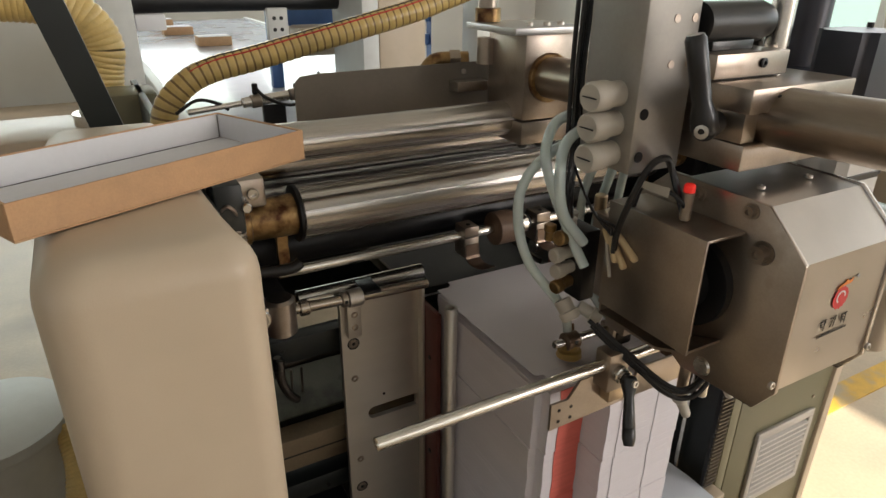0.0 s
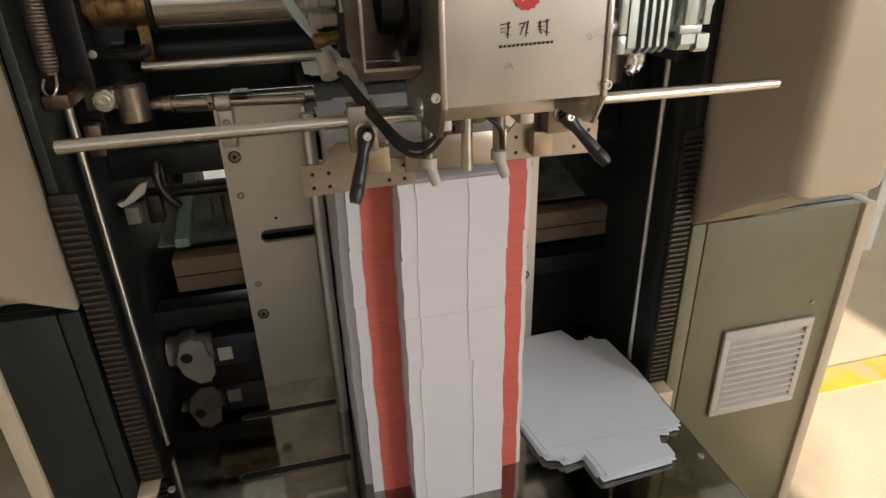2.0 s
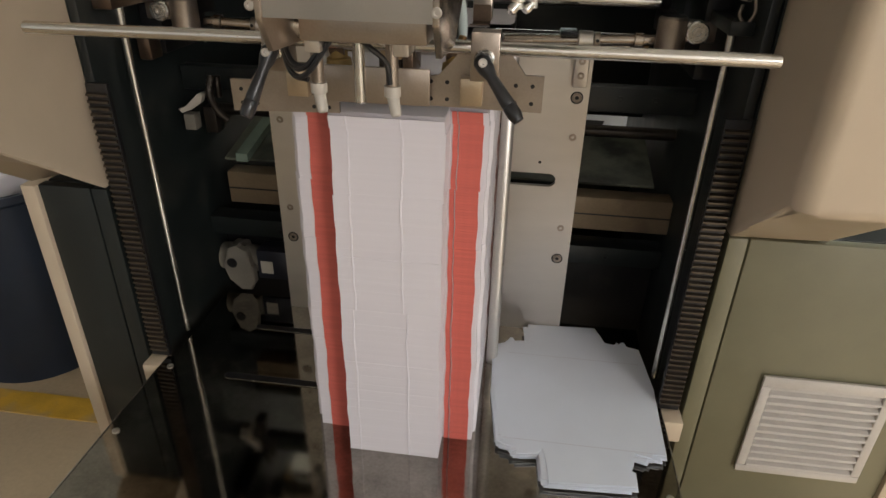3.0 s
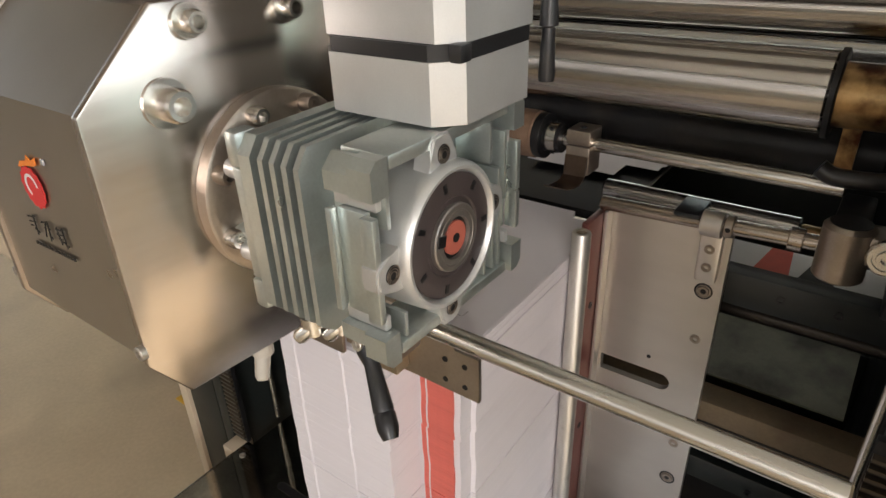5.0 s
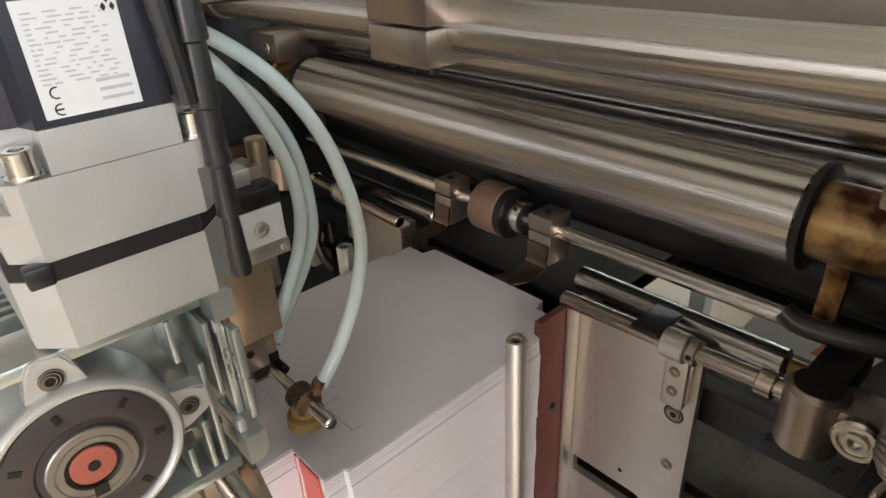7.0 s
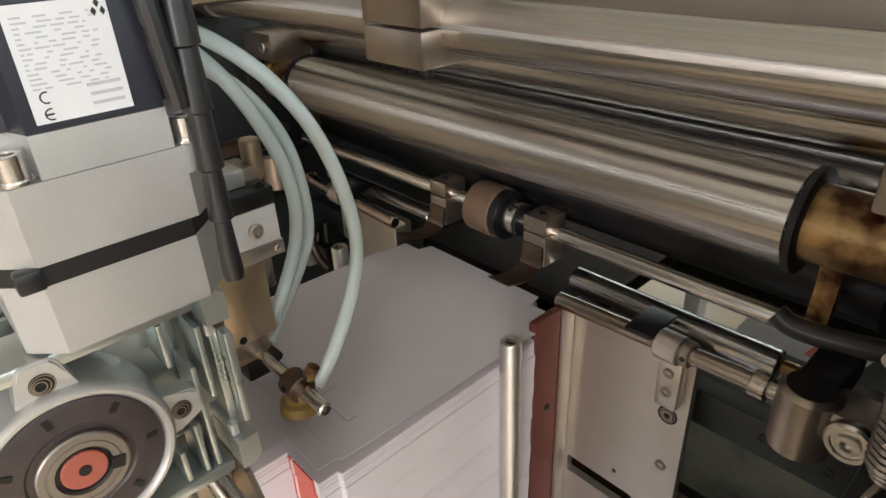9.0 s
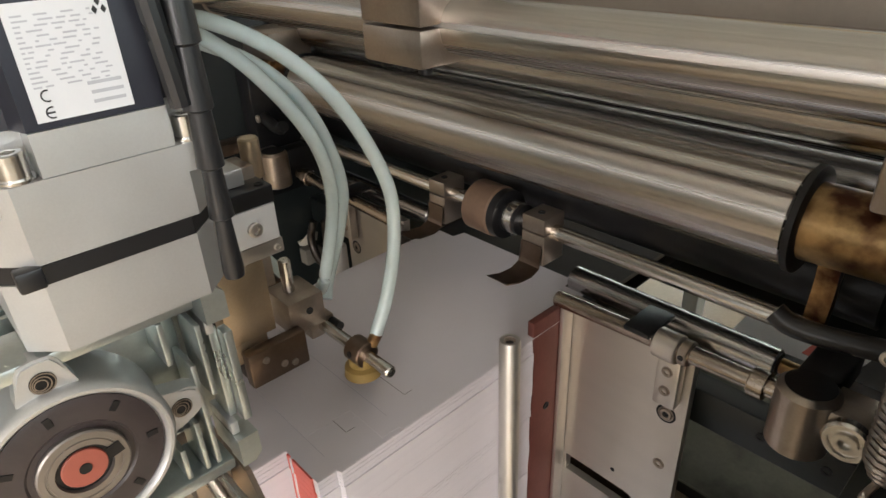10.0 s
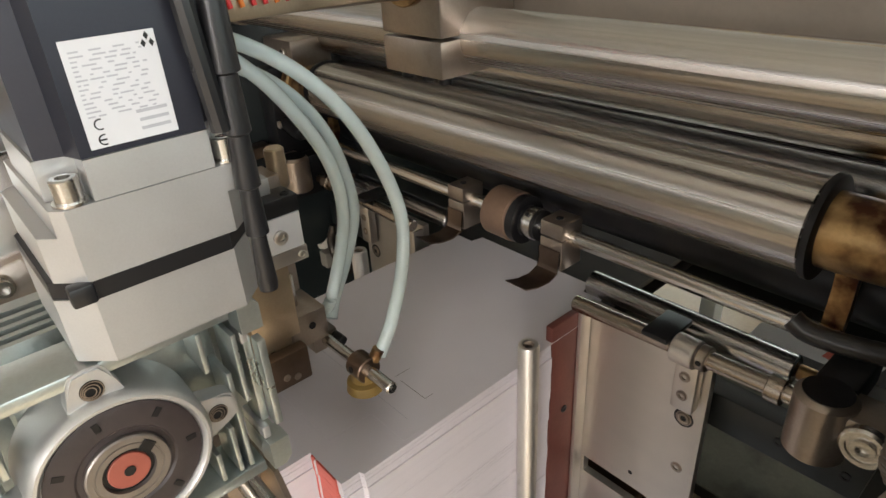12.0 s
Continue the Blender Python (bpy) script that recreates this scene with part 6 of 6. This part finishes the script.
# ---- tray on the left cover ----
def tray():
    t = thing("carton_tray", (-0.52, -0.25, 1.346), "shallow brown cardboard tray lined in white", "cardboard tray")
    L, W, H = 0.262, 0.132, 0.0285
    o = pose(-0.628, -0.367, 1.3465, 0, 0, 25.6)

    def wallp(x0, x1, y0, y1, z0, z1, mat, name):
        bm = bm_new()
        add_box(bm, x0, x1, y0, y1, z0, z1, 0.0004, 1)
        bmesh.ops.transform(bm, matrix=o, verts=bm.verts)
        return part(name, bm, mat, t)
    wallp(0, L, 0, W, 0, 0.0016, KRAFT, "base")
    for a in ((0, L, 0, 0.0022), (0, L, W - 0.0022, W), (0, 0.0022, 0.0024, W - 0.0024), (L - 0.0022, L, 0.0024, W - 0.0024)):
        wallp(*a, 0.0018, H, KRAFT, "wall")
    wallp(0.0026, L - 0.0026, 0.0026, W - 0.0026, 0.0018, 0.0024, WHITEBOARD, "lining")
    for a in ((0.0026, L - 0.0026, 0.0024, 0.0030), (0.0026, L - 0.0026, W - 0.0030, W - 0.0024), (0.0024, 0.0030, 0.0032, W - 0.0032), (L - 0.0030, L - 0.0024, 0.0032, W - 0.0032)):
        wallp(*a, 0.0026, H - 0.0012, WHITEBOARD, "lining_wall")
    for x in (0.0036, L - 0.0042):
        wallp(x, x + 0.0005, W - 0.0036, W - 0.0031, 0.003, H - 0.002, BLACKMARK, "seam")
    wallp(0.004, L - 0.004, W - 0.0040, W - 0.0034, 0.0025, 0.0030, BLACKMARK, "seam")


tray()


# ---- background ----
def ribbed_hose(name, points, r, label, stripe=None):
    h = thing(name, points[0], label, "hose")
    pts = smooth_line(points, 14)
    dist = sum((b - a).length for a, b in zip(pts, pts[1:]))
    n = int(dist / (0.0034 if stripe else 0.0030))
    n -= n % 4
    res, k, acc = [], 0, 0.0
    cum = [0.0]
    for a, b in zip(pts, pts[1:]):
        cum.append(cum[-1] + (b - a).length)
    for i in range(n + 1):
        d = dist * i / n
        while k < len(cum) - 2 and cum[k + 1] < d:
            k += 1
        f = (d - cum[k]) / max(1e-9, cum[k + 1] - cum[k])
        res.append(pts[k].lerp(pts[k + 1], f))
    bm = bm_new()
    rings = []
    groove = (0, 0, 0, 1) if stripe else (0, 0, 0, 0)
    for i, p in enumerate(res):
        w = (res[min(i + 1, n)] - res[max(i - 1, 0)]).normalized()
        u = w.cross(Vector((0, 0, 1))).normalized()
        v = w.cross(u)
        k = r * (0.95, 0.99, 1.0, 0.99)[i % 4]
        rings.append([bm.verts.new(p + (u * math.cos(2 * math.pi * j / 18) + v * math.sin(2 * math.pi * j / 18)) * k) for j in range(18)])
    for m, (a, b) in enumerate(zip(rings, rings[1:])):
        for j in range(18):
            f = bm.faces.new((a[j], a[(j + 1) % 18], b[(j + 1) % 18], b[j]))
            f.material_index = groove[m % 4]
    bm.faces.new(rings[0][::-1])
    bm.faces.new(rings[-1])
    part("ribbed_wall", bm, [ORANGEHOSE, HOSERIB], h)
    if stripe:
        bm = bm_new()
        add_tube(bm, [Vector(p) + Vector((0, -0.55, 0.62)) * (r * 1.19) for p in points], r * 0.07, 6)
        part("stripe", bm, stripe, h, "thin red stripe")
        bm = bm_new()
        add_tube(bm, [Vector(p) + Vector((0, -0.28, 0.80)) * (r * 1.19) for p in points], r * 0.06, 6)
        part("stripe", bm, BLACKMARK, h, "thin black stripe")
    return h


TABLEGREEN = material("grey_green_table_top", (0.40, 0.45, 0.42), 0.35, vary=0.08)
BLUEPAINT = material("blue_frame_paint", (0.07, 0.15, 0.36), 0.4, vary=0.08)
BLUEBIN = material("dark_blue_plastic", (0.007, 0.015, 0.03), 0.4, vary=0.1)
HOSERIB = material("amber_hose_groove", (0.20, 0.12, 0.04), 0.4, vary=0.1, scale=30)


def background():
    ribbed_hose("suction_hose", [(-0.475, 0.25, 1.27), (-0.462, 0.25, 1.313), (-0.425, 0.25, 1.349), (-0.38, 0.25, 1.367), (-0.325, 0.25, 1.378), (-0.228, 0.25, 1.400), (-0.125, 0.25, 1.423), (0.018, 0.25, 1.459), (0.2, 0.25, 1.53), (0.35, 0.25, 1.66)], 0.0205, "amber ribbed suction hose with a red stripe", REDMARK)
    h = ribbed_hose("exhaust_hose", [(-0.544, 0.801, 1.227), (-0.534, 0.801, 1.299), (-0.523, 0.801, 1.354), (-0.546, 0.801, 1.407), (-0.598, 0.801, 1.439), (-0.664, 0.801, 1.452), (-0.784, 0.801, 1.457), (-1.0, 0.825, 1.467)], 0.046, "wide amber ribbed exhaust hose")
    bm = bm_new()
    add_lathe(bm, (-0.544, 0.801, 1.227), "z", [(0, 0.0485), (0.03, 0.0485), (0.031, 0.0472)], 32)
    part("end_cuff", bm, SHAFT, h, "bright metal end cuff")
    c = thing("hose_clamp", (-0.525, 0.5, 1.24), "bright metal hose clamp ring", "hose clamp")
    bm = bm_new()
    add_lathe(bm, (-0.546, 0.801, 1.185), "z", [(0, 0.066), (0.026, 0.066), (0.027, 0.052), (0.042, 0.049)], 32)
    part("ring", bm, SHAFT, c)
    b = thing("glue_tank", (-0.68, 0.55, 0.9), "cream machine box beside the feeder", "machine box")
    boxpart("body", b, CREAM, -1.1, -0.446, 0.681, 0.941, 1.02, 1.185, 0.01)
    boxpart("pedestal", b, GREEN, -0.60, -0.45, 0.70, 0.92, 0.0, 1.0195, 0.006)
    boxpart("lid", b, GREEN, -0.566, -0.446, 0.561, 0.681, 0.60, 1.285, 0.01)
    p = thing("black_column", (-0.55, 0.17, 1.2), "dark slanted machine column", "column")
    bm = bm_new()
    add_prism(bm, [(-0.55, 1.21), (-0.508, 1.21), (-0.70, 2.0), (-0.742, 2.0)], "y", 0.15, 0.19)
    part("column", bm, DARKGREEN, p)
    q = thing("air_cylinder", (-0.35, 0.15, 1.2), "thin bright air cylinder with black air lines", "air cylinder")
    rodpart("barrel", q, SHAFT, (-0.365, 0.15, 1.3275), (-0.292, 0.15, 1.3340), 0.0078, 20)
    rodpart("piston_rod", q, SHAFT, (-0.445, 0.15, 1.3205), (-0.3655, 0.15, 1.3274), 0.0042, 14)
    rodpart("end_cap", q, NICKEL, (-0.2915, 0.15, 1.3341), (-0.268, 0.15, 1.3362), 0.0095, 18)
    rodpart("front_cap", q, NICKEL, (-0.352, 0.15, 1.3286), (-0.336, 0.15, 1.3300), 0.0105, 18)
    rodpart("speed_valve", q, BLACK, (-0.344, 0.15, 1.3395), (-0.344, 0.149, 1.356), 0.0045, 12)
    rodpart("speed_valve", q, BLACK, (-0.280, 0.15, 1.3440), (-0.280, 0.149, 1.352), 0.0045, 12)
    boxpart("stand", q, BLACK, -0.335, -0.300, 0.144, 0.156, 1.20, 1.3225, 0.002)
    for pts in ([(-0.344, 0.149, 1.350), (-0.330, 0.135, 1.335), (-0.295, 0.132, 1.322), (-0.262, 0.14, 1.332), (-0.245, 0.16, 1.35)], [(-0.280, 0.149, 1.351), (-0.265, 0.14, 1.343), (-0.25, 0.15, 1.345), (-0.235, 0.17, 1.362)], [(-0.46, 0.16, 1.318), (-0.43, 0.15, 1.337), (-0.40, 0.15, 1.330), (-0.385, 0.16, 1.318)]):
        bm = bm_new()
        add_tube(bm, pts, 0.0026, 8)
        part("air_line", bm, PLASTIC, q)
    # conveyor machine behind
    d = thing("conveyor", (0.0, 2.4, 0.0), "grey conveyor table with window glare put into the belt colour", "conveyor")
    boxpart("belt", d, BELT, -0.22, 1.25, 0.9, 7.6, 0.88, 0.92, 0.01)
    boxpart("side_rail", d, LIGHTBLUE, -0.27, -0.222, 0.9, 7.6, 0.84, 0.94, 0.004)
    boxpart("side_rail", d, LIGHTBLUE, 1.252, 1.30, 0.9, 7.6, 0.84, 0.94, 0.004)
    for x in (-0.245, 1.275):
        for y in (1.2, 3.6, 6.0):
            boxpart("leg", d, LIGHTBLUE, x - 0.025, x + 0.025, y, y + 0.06, 0.0, 0.839, 0.003)
    g = thing("press_gantry", (0.1, 3.0, 0.9), "grey press gantry over the conveyor", "machine gantry")
    for x in (-0.48, 1.32):
        boxpart("upright", g, LIGHTBLUE, x, x + 0.13, 2.2, 2.36, 0.0, 2.1, 0.006)
    boxpart("cross_beam", g, STEEL, -0.349, 1.319, 2.2, 2.36, 1.43, 1.52, 0.004)
    rodpart("dark_roller", g, BLACK, (-0.349, 2.28, 1.375), (0.62, 2.28, 1.375), 0.045, 24, "dark press roller")
    boxpart("control_box", g, WHITEBOARD, -0.349, -0.23, 2.2, 2.36, 1.265, 1.33, 0.006, "white control box")
    boxpart("bearing_plate", g, LIGHTBLUE, 0.205, 0.30, 2.22, 2.26, 1.19, 1.345, 0.006, "drilled bearing plate")
    for x, z in ((0.235, 1.30), (0.268, 1.30), (0.235, 1.25), (0.268, 1.25)):
        bm = bm_new()
        add_lathe(bm, (x, 2.2198, z), (0, -1, 0), [(0, 0.009), (0.003, 0.009), (0.003, 0.005)], 12)
        part("hole", bm, BLACK, g)
    bf = thing("steel_rack", (0.5, 2.5, 0.0), "blue painted steel machine frame behind the belt", "machine frame")
    for z0, z1 in ((1.10, 1.16), (1.23, 1.36)):
        boxpart("rail", bf, BLUEPAINT, 0.36, 1.25, 2.62, 2.66, z0, z1, 0.004)
    boxpart("post", bf, BLUEPAINT, 0.30, 0.359, 2.60, 2.66, 0.9205, 1.42, 0.004)
    boxpart("post", bf, BLUEPAINT, 1.2505, 1.2515, 2.60, 2.66, 0.9405, 1.42, 0.0)
    boxpart("motor_housing", g, CREAM, 0.40, 0.62, 2.4, 2.6, 1.10, 1.24, 0.02, "cream motor housing")
    for x, y in ((0.21, 6.9), (0.40, 4.85), (0.26, 5.9)):
        k = thing("small_carton", (x, y, 0.92), "small brown carton on the belt", "carton", "cartons on the belt")
        boxpart("body", k, KRAFT, x - 0.13, x + 0.13, y - 0.1, y + 0.1, 0.9205, 0.99, 0.003)
        boxpart("top", k, WHITEBOARD, x - 0.125, x + 0.125, y - 0.095, y + 0.095, 0.9902, 0.993, 0.001)
    w = thing("machine_cabinet", (0.7, 2.1, 0.0), "cream control cabinet behind the feeder", "cabinet")
    boxpart("body", w, CREAM, 0.64, 0.88, 1.95, 2.35, 0.0, 2.2, 0.01)
    boxpart("edge", w, LIGHTBLUE, 0.56, 0.639, 1.95, 2.35, 0.0, 2.2, 0.005)
    e = thing("drive_motor", (0.62, -0.12, 1.345), "black upright motor with a grey box on the cover", "motor")
    bm = bm_new()
    add_lathe(bm, (0.550, -0.13, 1.3455), "z", [(0, 0.045), (0.02, 0.045), (0.022, 0.038), (0.40, 0.038)], 32)
    part("can", bm, MOTORM, e)
    boxpart("junction_box", e, MOTORM, 0.596, 0.612, -0.15, -0.10, 1.3455, 1.42, 0.004)
    screwpart(e, (0.604, -0.15, 1.40), (0, -1, 0), 0.006, 0.004)
    for x, y, z in ((2.6, 1.15, 0.95), (4.0, 1.8, 0.97)):
        t = thing("work_table", (x, y, 0), "pale work table with a white top", "table", "work tables")
        boxpart("tabletop", t, TABLEGREEN, x - 0.5, x + 0.9, y - 0.35, y + 0.5, z - 0.05, z, 0.015)
        for ax in (x - 0.45, x + 0.82):
            for ay in (y - 0.3, y + 0.42):
                boxpart("leg", t, LIGHTBLUE, ax, ax + 0.05, ay, ay + 0.05, 0, z - 0.0505, 0.003)
    pc = thing("printed_carton", (0.29, 0.8, 0.0), "white printed carton with a red patch behind the feeder", "carton")
    boxpart("body", pc, WHITEBOARD, 0.10, 0.50, 0.60, 1.0, 0.0, 0.660, 0.003)
    bm = bm_new()
    add_prism(bm, [(0.225, 0.62), (0.30, 0.61), (0.285, 0.78), (0.25, 0.80)], "z", 0.6604, 0.6610)
    part("red_patch", bm, RED, pc, "red printed patch")
    bm = bm_new()
    add_prism(bm, [(0.305, 0.60), (0.37, 0.60), (0.42, 0.86), (0.36, 0.86)], "z", 0.6604, 0.6610)
    part("dark_patch", bm, BLACKMARK, pc, "dark printed patch")
    f = thing("glue_bucket", (-1.0, 1.02, 0.0), "pale plastic bucket with a translucent hose beside the machine", "bucket")
    bm = bm_new()
    add_lathe(bm, (-1.0, 1.02, 0.0), "z", [(0, 0.17), (0.30, 0.20), (0.31, 0.21), (0.34, 0.21), (0.36, 0.12)], 36)
    part("bucket", bm, LIGHTBLUE, f)
    ribbed_hose("floor_hose", [(-0.80, 0.95, 0.30), (-0.79, 0.85, 0.2), (-0.83, 0.75, 0.10), (-0.95, 0.68, 0.06), (-1.15, 0.66, 0.05)], 0.045, "translucent ribbed floor hose")
    bl = thing("blue_bin", (-1.25, 0.35, 0.0), "dark blue bin with white paper inside", "bin")
    bm = bm_new()
    add_lathe(bm, (-1.25, 0.35, 0.0), "z", [(0, 0.20), (0.55, 0.24), (0.56, 0.25), (0.58, 0.25), (0.58, 0.235), (0.4, 0.22)], 36)
    part("shell", bm, BLUEBIN, bl)
    boxpart("paper", bl, PAPER, -1.37, -1.13, 0.24, 0.46, 0.46, 0.60, 0.01)


background()


# ---- movement ----
def motions():
    starts = [-0.65 + 1.8 * k for k in range(8)]
    steps = ((0.0, 0.0, 0.0, 0), (0.08, -0.040, 0.002, 50), (0.15, -0.074, 0.0, 105), (0.25, -0.072, -0.008, 155), (0.35, -0.068, -0.012, 205), (0.45, -0.068, -0.012, 255), (0.55, -0.068, -0.010, 295), (0.65, -0.066, 0.003, 332), (0.76, 0.0, 0.0, 360))
    base = Vector(BAR.location)
    hb = Vector(HUB.location)
    tb = Vector(TUBES.location)
    bar_rows, hub_rows, tube_rows = [], [], []
    for n, s in enumerate(starts):
        for dt, dy, dz, a in steps:
            t = s + dt
            if 0 <= t <= 12.0:
                bar_rows.append((t, pose(base.x, base.y + dy, base.z + dz)))
                hub_rows.append((t, pose(hb.x, hb.y, hb.z, a + 12)))
                tube_rows.append((t, pose(tb.x, tb.y, tb.z, 13.5 * dy / 0.07)))
    if bar_rows[-1][0] < 12.0:
        bar_rows.append((12.0, pose(base.x, base.y - 0.022, base.z)))
        hub_rows.append((12.0, pose(hb.x, hb.y, hb.z, 30 + 12)))
        tube_rows.append((12.0, pose(tb.x, tb.y, tb.z, -4.2)))
    walk(BAR, bar_rows)
    walk(HUB, hub_rows)
    walk(TUBES, tube_rows)
    for k, o in enumerate(SHEETS):
        x, y, z = o.location
        lift = starts[k] + 0.56
        go = starts[k] + 1.80
        rows = [(0.0, pose(x, y + (0.062 if lift < -0.2 else 0.0), z))]
        for t, dy, dz, rx in ((lift, 0.0, 0.0, 0), (lift + 0.10, 0.002, 0.006, -1.2), (lift + 0.20, 0.055, 0.007, -1.2), (lift + 0.32, 0.066, 0.003, -0.4), (lift + 0.55, 0.066, 0.0, 0), (go, 0.066, 0.0, 0), (go + 0.06, 0.12, 0.0, 0), (go + 0.15, 0.33, 0.0, 0), (go + 0.30, 0.58, 0.0, 0), (go + 0.42, 0.62, 0.0, 0)):
            if t > 0.01 and t < 11.99:
                rows.append((t, pose(x, y + dy, z + dz, rx)))
        rows.append((12.0, rows[-1][1]))
        walk(o, rows)


motions()
